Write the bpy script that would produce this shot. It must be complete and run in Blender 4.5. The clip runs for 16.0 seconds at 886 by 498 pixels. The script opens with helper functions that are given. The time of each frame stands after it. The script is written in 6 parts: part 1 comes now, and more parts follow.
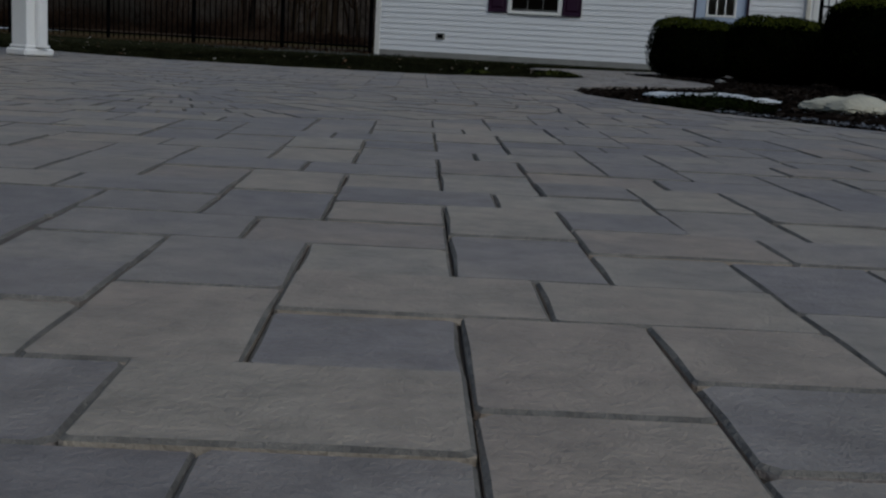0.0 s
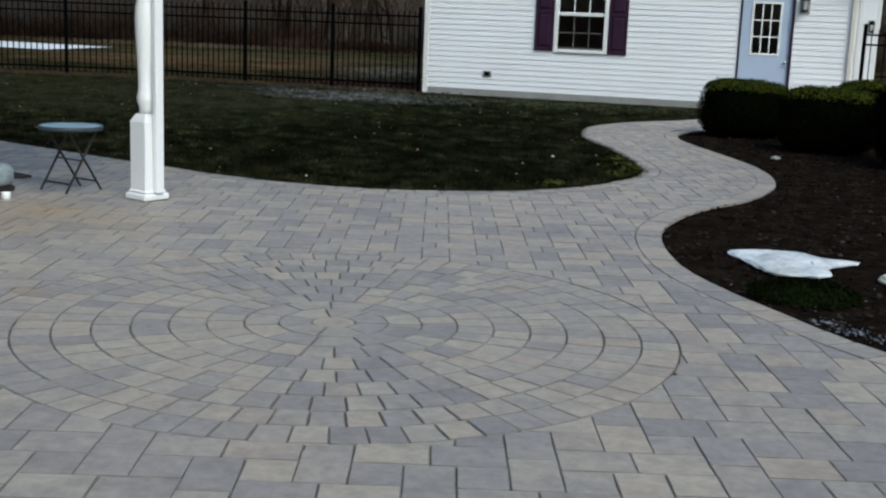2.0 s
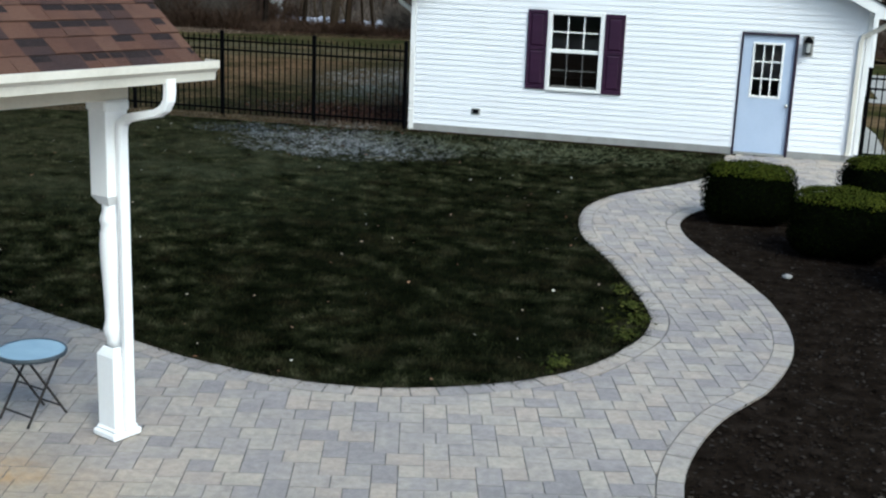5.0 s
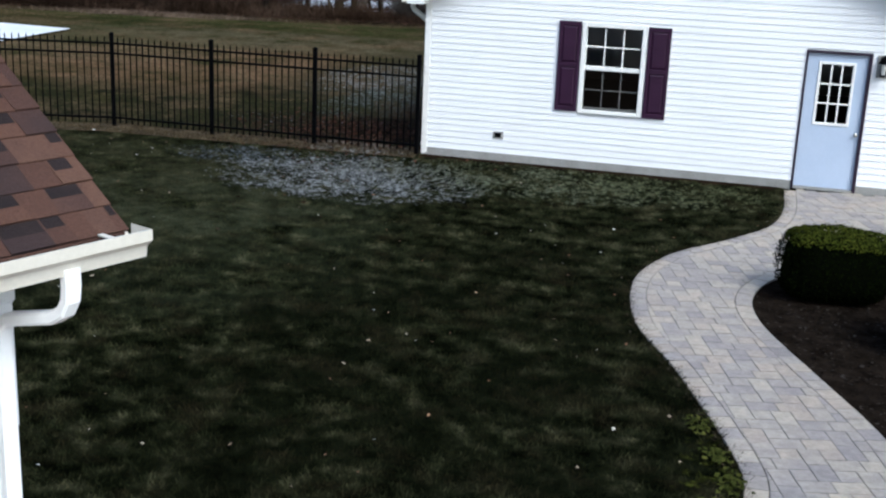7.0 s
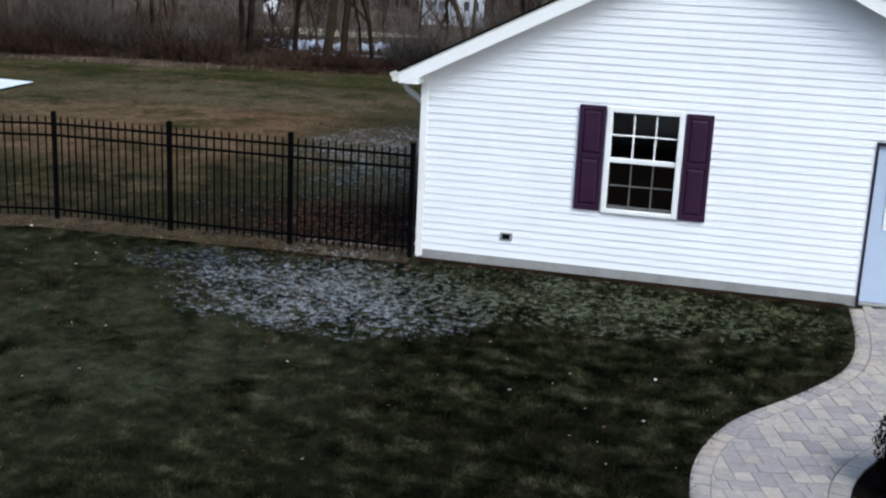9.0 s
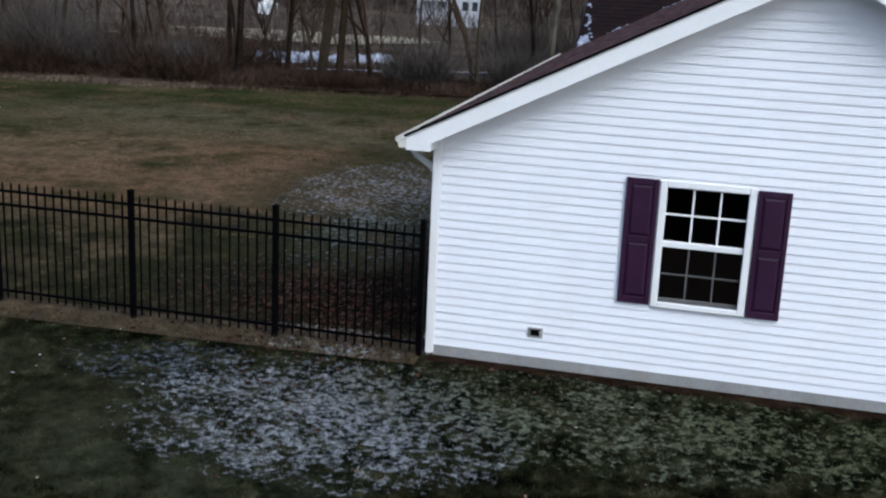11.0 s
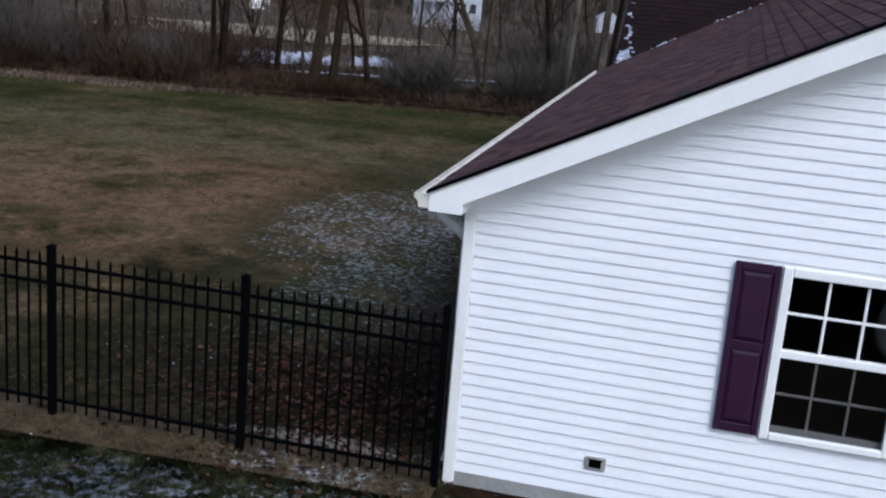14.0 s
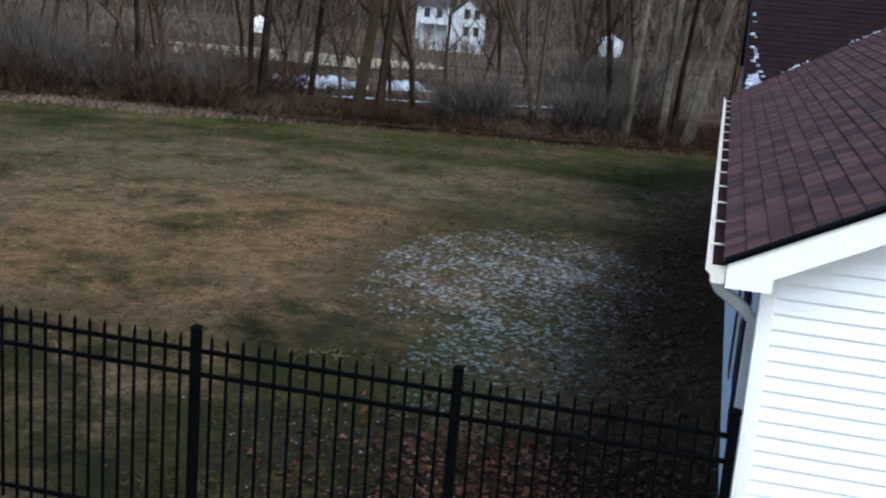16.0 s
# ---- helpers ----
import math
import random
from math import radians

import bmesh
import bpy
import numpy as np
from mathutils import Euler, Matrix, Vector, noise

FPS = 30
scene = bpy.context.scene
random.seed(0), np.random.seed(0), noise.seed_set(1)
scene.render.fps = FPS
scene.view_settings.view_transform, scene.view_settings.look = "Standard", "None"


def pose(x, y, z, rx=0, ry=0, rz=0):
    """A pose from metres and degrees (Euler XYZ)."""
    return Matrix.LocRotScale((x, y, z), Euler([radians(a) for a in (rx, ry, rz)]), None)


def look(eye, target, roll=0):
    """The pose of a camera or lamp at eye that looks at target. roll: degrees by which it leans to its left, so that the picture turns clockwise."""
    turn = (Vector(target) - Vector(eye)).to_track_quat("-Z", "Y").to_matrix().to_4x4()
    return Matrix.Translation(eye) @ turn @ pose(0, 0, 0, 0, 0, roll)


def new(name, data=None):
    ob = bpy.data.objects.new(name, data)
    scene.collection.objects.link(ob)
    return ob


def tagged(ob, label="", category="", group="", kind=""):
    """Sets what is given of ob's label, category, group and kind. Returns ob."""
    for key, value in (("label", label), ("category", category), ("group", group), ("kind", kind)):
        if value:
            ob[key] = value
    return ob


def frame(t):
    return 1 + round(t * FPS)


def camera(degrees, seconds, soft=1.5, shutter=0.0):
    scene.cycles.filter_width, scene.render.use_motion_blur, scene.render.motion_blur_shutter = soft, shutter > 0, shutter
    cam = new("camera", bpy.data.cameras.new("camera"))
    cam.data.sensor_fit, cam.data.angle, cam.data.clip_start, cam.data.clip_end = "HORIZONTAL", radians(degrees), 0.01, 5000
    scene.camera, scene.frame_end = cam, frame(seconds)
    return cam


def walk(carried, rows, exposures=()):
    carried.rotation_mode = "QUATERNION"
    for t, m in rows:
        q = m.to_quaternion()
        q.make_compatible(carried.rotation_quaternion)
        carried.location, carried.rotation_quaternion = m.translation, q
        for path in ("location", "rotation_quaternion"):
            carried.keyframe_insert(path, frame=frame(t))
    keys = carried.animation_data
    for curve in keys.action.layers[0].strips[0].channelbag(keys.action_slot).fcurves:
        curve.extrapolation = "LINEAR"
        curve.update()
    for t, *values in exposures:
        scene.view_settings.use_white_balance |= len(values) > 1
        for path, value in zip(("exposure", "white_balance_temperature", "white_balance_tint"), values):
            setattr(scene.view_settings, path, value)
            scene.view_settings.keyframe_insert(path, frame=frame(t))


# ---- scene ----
cam = camera(41.2, 16.0, soft=2.2)
PATH = [
    (0, (0.174, -0.128, 0.236), (-0.306, 1.782, -0.109), 3.1),
    (0.2, (0.145, -0.165, 0.291), (-0.33, 1.736, -0.11), 3.4),
    (0.5, (0.087, -0.241, 0.397), (-0.384, 1.644, -0.08), 3.7),
    (0.7, (0.055, -0.306, 0.458), (-0.430, 1.597, 0.081), 3.3),
    (1, (-0.042, -0.336, 0.55), (-0.533, 1.57, 0.198), 2.9),
    (1.5, (-0.159, -0.481, 0.872), (-0.667, 1.417, 0.498), 2.9),
    (2, (-0.251, -0.612, 1.372), (-0.766, 1.281, 0.986), 2.3),
    (2.5, (-0.309, -0.688, 1.984), (-0.811, 1.21, 1.599), 2.7),
    (3, (-0.373, -0.739, 2.454), (-0.855, 1.156, 2.033), 2.7),
    (3.1, (-0.381, -0.751, 2.471), (-0.856, 1.134, 2.000), 2.8),
    (3.2, (-0.409, -0.733, 2.580), (-0.876, 1.128, 2.015), 3.0),
    (3.3, (-0.433, -0.701, 2.681), (-0.896, 1.145, 2.066), 3.1),
    (3.4, (-0.444, -0.668, 2.722), (-0.907, 1.174, 2.095), 3.0),
    (3.5, (-0.469, -0.635, 2.771), (-0.929, 1.204, 2.136), 3.0),
    (3.6, (-0.507, -0.565, 2.840), (-0.965, 1.274, 2.202), 3.1),
    (3.7, (-0.543, -0.474, 2.894), (-1.001, 1.368, 2.264), 3.2),
    (3.8, (-0.570, -0.392, 2.948), (-1.031, 1.459, 2.347), 3.1),
    (3.9, (-0.586, -0.315, 2.973), (-1.053, 1.547, 2.411), 3.0),
    (4, (-0.601, -0.223, 2.987), (-1.074, 1.652, 2.476), 2.8),
    (4.2, (-0.603, -0.112, 3.021), (-1.085, 1.768, 2.539), 2.4),
    (6.3, (-1.345, 2.104, 3.462), (-1.807, 3.977, 2.935), 2.3),
    (6.5, (-1.447, 2.391, 3.534), (-1.912, 4.262, 3.0), 2.4),
    (7, (-1.646, 3.067, 3.697), (-2.123, 4.931, 3.153), 2.5),
    (7.5, (-1.851, 3.795, 3.889), (-2.339, 5.653, 3.331), 2.9),
    (8, (-2.144, 4.502, 3.946), (-2.609, 6.364, 3.386), 2.8),
    (8.5, (-2.36, 5.279, 3.992), (-2.827, 7.16, 3.497), 2.7),
    (9, (-2.548, 6.099, 4.164), (-3.019, 7.977, 3.662), 2.6),
    (11.5, (-3.78, 9.509, 4.613), (-4.242, 11.387, 4.101), 2.6),
    (12, (-4.009, 10.131, 4.598), (-4.471, 12.008, 4.084), 2.4),
    (12.5, (-4.219, 10.695, 4.596), (-4.671, 12.577, 4.093), 2.3),
    (13, (-4.434, 11.308, 4.544), (-4.881, 13.196, 4.057), 2.2),
    (13.5, (-4.614, 11.842, 4.49), (-5.056, 13.73, 3.998), 3.7),
    (14, (-4.82, 12.332, 4.417), (-5.261, 14.215, 3.91), 4.7),
    (14.5, (-5.103, 12.813, 4.359), (-5.544, 14.695, 3.845), 9.2),
    (15, (-5.56, 13.224, 4.285), (-5.98, 15.098, 3.728), 10.9),
    (15.5, (-6.232, 13.62, 4.195), (-6.629, 15.497, 3.628), 11.7),
    (15.7, (-6.583, 13.821, 4.124), (-7.026, 15.706, 3.625), 5.6),
    (16, (-7.175, 14.116, 4.074), (-7.599, 16.014, 3.606), 4.7),
]
EXPOSURES = [(0, -1.4, 5650, 2), (0.1, -0.7, 5700, 2), (0.2, -0.3, 5800, 2), (0.4, 0.1, 5780, -2), (1.0, 0.09, 5780, -3), (1.5, 0.12, 5800, 0), (2.0, 0.07, 5720, -2), (2.5, 0.35, 5720, -5), (3.0, 0.6, 5750, -5), (3.5, 0.43, 5820, -1), (4.0, 0.52, 5500, -6), (6.5, 0.72, 5550, 2), (8.0, 0.78, 5510, 3), (8.5, 0.72, 5500, 4), (9.0, 0.66, 5480, 4), (11.5, 0.42, 5350, 7), (14.0, 0.42, 5350, 9), (14.5, 0.42, 5400, 9), (15.5, 0.42, 5250, 0), (16, 1.0, 5380, 2)]
walk(cam, [(t, look(eye, target, roll)) for t, eye, target, roll in PATH], EXPOSURES)

# ---- world and light ----
world = bpy.data.worlds.new("world")
scene.world = world
world.use_nodes = True
wn, wl = world.node_tree.nodes, world.node_tree.links
SUN_EL, SUN_AZ = 45.0, 136.0          # degrees above the horizon; compass-like turn from +y towards +x
sky = wn.new("ShaderNodeTexSky")
sky.sky_type, sky.sun_disc = "NISHITA", False
sky.sun_elevation, sky.sun_rotation = radians(SUN_EL), radians(SUN_AZ)
sky.air_density, sky.dust_density, sky.ozone_density = 1.0, 4.0, 1.0
wl.new(sky.outputs[0], wn["Background"].inputs[0])
wn["Background"].inputs[1].default_value = 0.13
sun_data = bpy.data.lights.new("sun", "SUN")
sun_data.energy, sun_data.angle, sun_data.color = 1.1, radians(24), (1.0, 0.97, 0.93)
sun = new("sun", sun_data)
sun_way = Vector((math.sin(radians(SUN_AZ)) * math.cos(radians(SUN_EL)), math.cos(radians(SUN_AZ)) * math.cos(radians(SUN_EL)), math.sin(radians(SUN_EL))))
sun.matrix_world = look(sun_way * 60, (0, 0, 0))


# ---- materials ----
def node(nt, kind, **values):
    n = nt.nodes.new(kind)
    for key, value in values.items():
        n.inputs[key].default_value = value
    return n


def maths(nt, op, a, b):
    n = nt.nodes.new("ShaderNodeMath")
    n.operation, n.use_clamp = op, False
    for slot, value in ((0, a), (1, b)):
        if isinstance(value, (int, float)):
            n.inputs[slot].default_value = value
        else:
            nt.links.new(value, n.inputs[slot])
    return n.outputs[0]


def ramp(nt, fac, cols, lo=0.3, hi=0.7):
    r = nt.nodes.new("ShaderNodeValToRGB")
    els = r.color_ramp.elements
    while len(els) < len(cols):
        els.new(0.5)
    for i, c in enumerate(cols):
        els[i].position = lo + (hi - lo) * i / max(1, len(cols) - 1)
        els[i].color = (*c, 1) if len(c) == 3 else c
    nt.links.new(fac, r.inputs[0])
    return r.outputs[0]


def blend(nt, fac, a, b, kind="MIX"):
    m = nt.nodes.new("ShaderNodeMix")
    m.data_type, m.blend_type = "RGBA", kind
    for slot, value in ((0, fac), (6, a), (7, b)):
        if isinstance(value, (int, float)):
            m.inputs[slot].default_value = value
        elif isinstance(value, tuple):
            m.inputs[slot].default_value = (*value, 1)
        else:
            nt.links.new(value, m.inputs[slot])
    return m.outputs[2]


def noise_at(nt, pos, scale, detail=5.0, rough=0.6):
    n = node(nt, "ShaderNodeTexNoise", Scale=scale, Detail=detail, Roughness=rough)
    nt.links.new(pos, n.inputs["Vector"])
    return n.outputs["Fac"]


def patch(nt, pos, x, y, rx, ry):
    """1 in the middle of an oval on the ground, 0 at its rim and beyond."""
    s = nt.nodes.new("ShaderNodeSeparateXYZ")
    nt.links.new(pos, s.inputs[0])
    dx = maths(nt, "DIVIDE", maths(nt, "SUBTRACT", s.outputs[0], x), rx)
    dy = maths(nt, "DIVIDE", maths(nt, "SUBTRACT", s.outputs[1], y), ry)
    d = maths(nt, "ADD", maths(nt, "MULTIPLY", dx, dx), maths(nt, "MULTIPLY", dy, dy))
    return maths(nt, "MAXIMUM", maths(nt, "SUBTRACT", 1.0, d), 0.0)


def material(name, cols, scale=4.0, rough=0.8, bump=0.15, bscale=80.0, rnd=0.0, island=False, metal=0.0, spec=0.3,
             fine=0.3, fine_scale=40.0, patches=(), lo=0.3, hi=0.7, dirt=None, tints=(), turf=False):
    m = bpy.data.materials.new(name)
    m.use_nodes = True
    nt = m.node_tree
    bsdf = nt.nodes["Principled BSDF"]
    geo = nt.nodes.new("ShaderNodeNewGeometry")
    pos = geo.outputs["Position"]
    fac = noise_at(nt, pos, scale)
    if rnd:
        chance = geo.outputs["Random Per Island"] if island else nt.nodes.new("ShaderNodeObjectInfo").outputs["Random"]
        spread = maths(nt, "ADD", maths(nt, "MULTIPLY", chance, hi - lo), lo)
        fac = maths(nt, "ADD", maths(nt, "MULTIPLY", fac, 1 - rnd), maths(nt, "MULTIPLY", spread, rnd))
    col = ramp(nt, fac, cols, lo, hi)
    for x, y, rx, ry, amount, colour in tints:
        body = maths(nt, "MINIMUM", maths(nt, "MULTIPLY", patch(nt, pos, x, y, rx, ry), 1.8), 1.0)
        col = blend(nt, maths(nt, "MULTIPLY", maths(nt, "MULTIPLY", body, amount), ramp(nt, noise_at(nt, pos, 1.1, 6.0, 0.75), [(0, 0, 0), (1, 1, 1)], 0.38, 0.6)), col, colour)
    grain = noise_at(nt, pos, fine_scale, 4.0, 0.7)
    col = blend(nt, fine, col, ramp(nt, grain, [(0.25, 0.25, 0.25), (1.35, 1.35, 1.35)], 0.3, 0.7), "MULTIPLY")
    if dirt:
        stain = noise_at(nt, pos, dirt[1], 6.0, 0.7)
        col = blend(nt, maths(nt, "MULTIPLY", ramp(nt, stain, [(0, 0, 0), (1, 1, 1)], 0.5, 0.75), dirt[2]), col, dirt[0])
    for x, y, rx, ry, amount, colour in patches:
        speck = maths(nt, "ADD", maths(nt, "MULTIPLY", noise_at(nt, pos, 10.5, 3.5, 0.6), 0.72), maths(nt, "MULTIPLY", noise_at(nt, pos, 1.4, 4.0, 0.6), 0.28))
        if island:
            speck = maths(nt, "ADD", speck, maths(nt, "MULTIPLY", maths(nt, "SUBTRACT", geo.outputs["Random Per Island"], 0.5), 0.1))
        body = maths(nt, "MULTIPLY", patch(nt, pos, x, y, rx, ry), amount)
        lot = maths(nt, "ADD", maths(nt, "MULTIPLY", body, 0.5), maths(nt, "MULTIPLY", maths(nt, "SUBTRACT", speck, 0.5), 3.0))
        col = blend(nt, ramp(nt, maths(nt, "MULTIPLY", lot, maths(nt, "MINIMUM", maths(nt, "MULTIPLY", body, 4.0), 1.0)), [(0, 0, 0), (1, 1, 1)], 0.26, 0.66), col,
                    blend(nt, 0.75, colour, ramp(nt, noise_at(nt, pos, 21.0, 3.0, 0.6), [(0.3, 0.3, 0.3), (0.8, 0.8, 0.8), (1.5, 1.5, 1.5)], 0.36, 0.66), "MULTIPLY"))
    nt.links.new(col, bsdf.inputs["Base Color"])
    bsdf.inputs["Roughness"].default_value = rough
    bsdf.inputs["Metallic"].default_value = metal
    bsdf.inputs["Specular IOR Level"].default_value = spec
    if turf:                            # blades of a mown sward share the ground's shading
        flat = node(nt, "ShaderNodeCombineXYZ", Z=1.0)
        mixed = nt.nodes.new("ShaderNodeVectorMath")
        mixed.operation = "MULTIPLY_ADD"
        nt.links.new(geo.outputs["Normal"], mixed.inputs[0])
        mixed.inputs[1].default_value = (0.65, 0.65, 0.65)
        nt.links.new(flat.outputs[0], mixed.inputs[2])
        unit = nt.nodes.new("ShaderNodeVectorMath")
        unit.operation = "NORMALIZE"
        nt.links.new(mixed.outputs[0], unit.inputs[0])
        nt.links.new(unit.outputs[0], bsdf.inputs["Normal"])
    if bump:
        b = node(nt, "ShaderNodeBump", Strength=bump, Distance=0.02)
        nt.links.new(noise_at(nt, pos, bscale, 4.0, 0.65), b.inputs["Height"])
        nt.links.new(b.outputs[0], bsdf.inputs["Normal"])
    return m


FROST = (0.28, 0.288, 0.295)
LAWN_FROST = ((-9.2, 20.0, 1.7, 0.9, 0.75, (0.13, 0.145, 0.165)), (-7.25, 19.25, 2.5, 1.9, 1.0, FROST), (-4.4, 20.1, 3.8, 1.5, 0.75, (0.15, 0.162, 0.105)), (-2.4, 20.3, 2.8, 1.3, 0.55, (0.12, 0.13, 0.065)),
              (-1.62, 10.95, 0.42, 1.3, 0.42, (0.05, 0.055, 0.011)))
FIELD_TINTS = ((-14.5, 29.8, 6.5, 5.2, 0.8, (0.168, 0.1, 0.056)), (-20.0, 33.0, 6.0, 5.0, 0.6, (0.1391, 0.105, 0.0598)), (-15.0, 41.3, 28.0, 2.8, 0.8, (0.0449, 0.05, 0.0176)), (-19.0, 38.5, 8.0, 2.0, 0.7, (0.0235, 0.029, 0.0106)),
               (-13.5, 22.6, 8.0, 4.2, 1.0, (0.019, 0.0195, 0.0105)), (-19.0, 35.5, 9.0, 2.6, 0.6, (0.05, 0.055, 0.025)), (-10.8, 26.6, 2.2, 1.7, 1.0, (0.016, 0.016, 0.009)), (-13.0, 36.5, 9.0, 3.0, 0.6, (0.13, 0.105, 0.065)), (-9.2, 30.5, 3.6, 6.5, 0.9, (0.038, 0.036, 0.022)))
# frost and brown leaves; the dark leaf patch has shadow painted in
FIELD_PATCHES = ((-7.1, 31.0, 2.0, 10.0, 1.3, (0.05, 0.03, 0.019)), (-9.0, 23.3, 4.2, 2.2, 1.2, (0.019, 0.0175, 0.0115)), (-9.7, 30.0, 2.6, 3.9, 0.64, (0.225, 0.232, 0.235)), (-9.0, 26.8, 1.6, 3.2, 0.6, (0.13, 0.145, 0.135)), (-8.0, 21.78, 1.4, 0.22, 1.2, (0.3, 0.25, 0.21)))
LAWN_TINTS = ((-12.0, 16.5, 5.5, 4.5, 0.7, (0.043, 0.043, 0.024)), (-7.6, 14.4, 3.2, 2.2, 0.3, (0.036, 0.042, 0.024)), (-8.4, 16.8, 3.0, 1.7, 0.4, (0.046, 0.052, 0.031)), (-3.7, 12.4, 3.1, 4.6, 0.95, (0.0045, 0.0056, 0.0027)))
GREENS = [(0.003, 0.0037, 0.0018), (0.0108, 0.0128, 0.0058), (0.028, 0.0305, 0.0145), (0.078, 0.075, 0.04)]
M_LAWN = material("lawn_soil", [(c[0] * 0.5, c[1] * 0.5, c[2] * 0.5) for c in GREENS], 3.4, 1.0, 0.5, 60, spec=0.0, lo=0.36, hi=0.66, fine=0.75, fine_scale=6.5, tints=LAWN_TINTS, dirt=((0.022, 0.018, 0.010), 1.9, 0.55),
                  patches=[(x, y, rx, ry, n, (c[0] * 0.72, c[1] * 0.72, c[2] * 0.72)) for x, y, rx, ry, n, c in LAWN_FROST])
M_GRASS = material("grass", GREENS, 3.4, 0.95, 0, rnd=0.08, island=True, spec=0.0,
                   lo=0.36, hi=0.66, fine=0.75, fine_scale=6.5, patches=[(x, y, rx, ry, n * 0.85, (c[0] * 0.75, c[1] * 0.75, c[2] * 0.75)) for x, y, rx, ry, n, c in LAWN_FROST], tints=LAWN_TINTS, dirt=((0.045, 0.037, 0.02), 1.9, 0.55), turf=True)
M_FIELD = material("field", [(0.0171, 0.02, 0.007), (0.0385, 0.036, 0.0141), (0.091, 0.065, 0.0352), (0.1284, 0.088, 0.0493)], 0.42, 0.95, 0.2, 25, spec=0.0, lo=0.35, hi=0.65, fine=0.62, fine_scale=6, patches=FIELD_PATCHES, tints=FIELD_TINTS,
                   dirt=((0.03, 0.032, 0.0125), 1.6, 0.85))
M_FIELDGRASS = material("field_grass", [(0.0171, 0.02, 0.0079), (0.0364, 0.035, 0.0141), (0.091, 0.063, 0.0343), (0.1605, 0.11, 0.0616)], 0.5, 0.95, 0, rnd=0.12, island=True, spec=0.0, lo=0.38, hi=0.62, fine=0.7, fine_scale=5.5, turf=True,
                        patches=FIELD_PATCHES, tints=FIELD_TINTS, dirt=((0.03, 0.0325, 0.0135), 2.3, 0.95))
RUST = ((-5.3, 5.9, 1.6, 0.8, 0.5, (0.4, 0.29, 0.17)), (-6.4, 5.2, 1.2, 1.0, 0.4, (0.4, 0.3, 0.18)), (-5.3, 6.2, 0.5, 0.3, 0.75, (0.5, 0.47, 0.41)), (-4.95, 6.22, 0.42, 0.22, 0.85, (0.46, 0.29, 0.13)),
        (-4.85, 5.45, 0.45, 0.3, 0.6, (0.43, 0.3, 0.17)), (-3.6, 4.2, 0.17, 0.1, 0.8, (0.3, 0.19, 0.09)))          # rusty stains beside the ottoman
M_PAVER = material("paver_concrete", [(0.251, 0.223, 0.209), (0.304, 0.267, 0.249), (0.415, 0.357, 0.296), (0.319, 0.281, 0.263), (0.455, 0.395, 0.316), (0.43, 0.352, 0.282), (0.279, 0.248, 0.232)], 3.0, 0.5, 0.4, 130, spec=0.6,
                   rnd=0.8, lo=0.25, hi=0.75, fine=0.36, fine_scale=18, dirt=((0.18, 0.155, 0.13), 5.0, 0.55), tints=RUST)
M_PAVER_J = material("paver_concrete_field", [(0.251, 0.223, 0.209), (0.304, 0.267, 0.249), (0.415, 0.357, 0.296), (0.319, 0.281, 0.263), (0.455, 0.395, 0.316), (0.43, 0.352, 0.282), (0.279, 0.248, 0.232)], 3.0, 0.5, 0.4, 130, spec=0.6,
                   rnd=0.8, island=True, lo=0.25, hi=0.75, fine=0.36, fine_scale=18, dirt=((0.18, 0.155, 0.13), 5.0, 0.55), tints=RUST)
# worn edge; its darker tone also offsets sunlight caught by the chamfers
M_EDGE = material("paver_worn_edge", [(0.17, 0.158, 0.145), (0.225, 0.21, 0.19), (0.29, 0.265, 0.235)], 11, 0.95, 0.5, 150, spec=0.1, fine=0.45, fine_scale=35)
M_TURF = material("winter_turf", [(0.008, 0.010, 0.005), (0.018, 0.022, 0.010), (0.04, 0.042, 0.022)], 2.0, 1.0, 0.6, 40, spec=0.0, fine=0.7, fine_scale=12)
M_SAND = material("joint_sand", [(0.07, 0.06, 0.051), (0.145, 0.125, 0.107)], 9, 1.0, 0.4, 200, spec=0.0)
M_MULCH = material("mulch", [(0.006, 0.0044, 0.0034), (0.013, 0.0095, 0.0073), (0.022, 0.0165, 0.0128)], 6, 1.0, 0.6, 60, spec=0.0)
M_CHIP = material("mulch_chips", [(0.005, 0.0037, 0.0028), (0.011, 0.0082, 0.0063), (0.021, 0.0162, 0.013), (0.052, 0.044, 0.038)], 3, 0.95, 0, rnd=0.8, island=True, spec=0.0)
M_WEED = material("yellow_green_weeds", [(0.013, 0.017, 0.004), (0.036, 0.042, 0.009), (0.07, 0.072, 0.018)], 6, 0.8, 0, rnd=0.6, island=True, spec=0.02)
M_DRYEDGE = material("dry_turf_edge", [(0.012, 0.010, 0.006), (0.035, 0.027, 0.017), (0.08, 0.066, 0.045)], 5, 0.95, 0, rnd=0.6, island=True, spec=0.0)
M_STRAW = material("dead_grass_strip", [(0.0351, 0.02312, 0.00984), (0.07019, 0.0476, 0.02191), (0.1123, 0.08024, 0.04041)], 4, 0.95, 0.5, 60, fine=0.5, fine_scale=12, patches=((-7.9, 21.15, 1.2, 0.35, 0.6, FROST),))
M_SIDING = material("white_vinyl_siding", [(0.77, 0.77, 0.79), (0.82, 0.82, 0.83)], 0.8, 0.45, 0.05, 160, rnd=0.25, fine=0.05, spec=0.4, dirt=((0.62, 0.6, 0.57), 1.7, 0.22))
M_TRIM = material("white_trim", [(0.78, 0.77, 0.74), (0.83, 0.82, 0.8)], 2, 0.4, 0.04, 120, fine=0.06, spec=0.4)
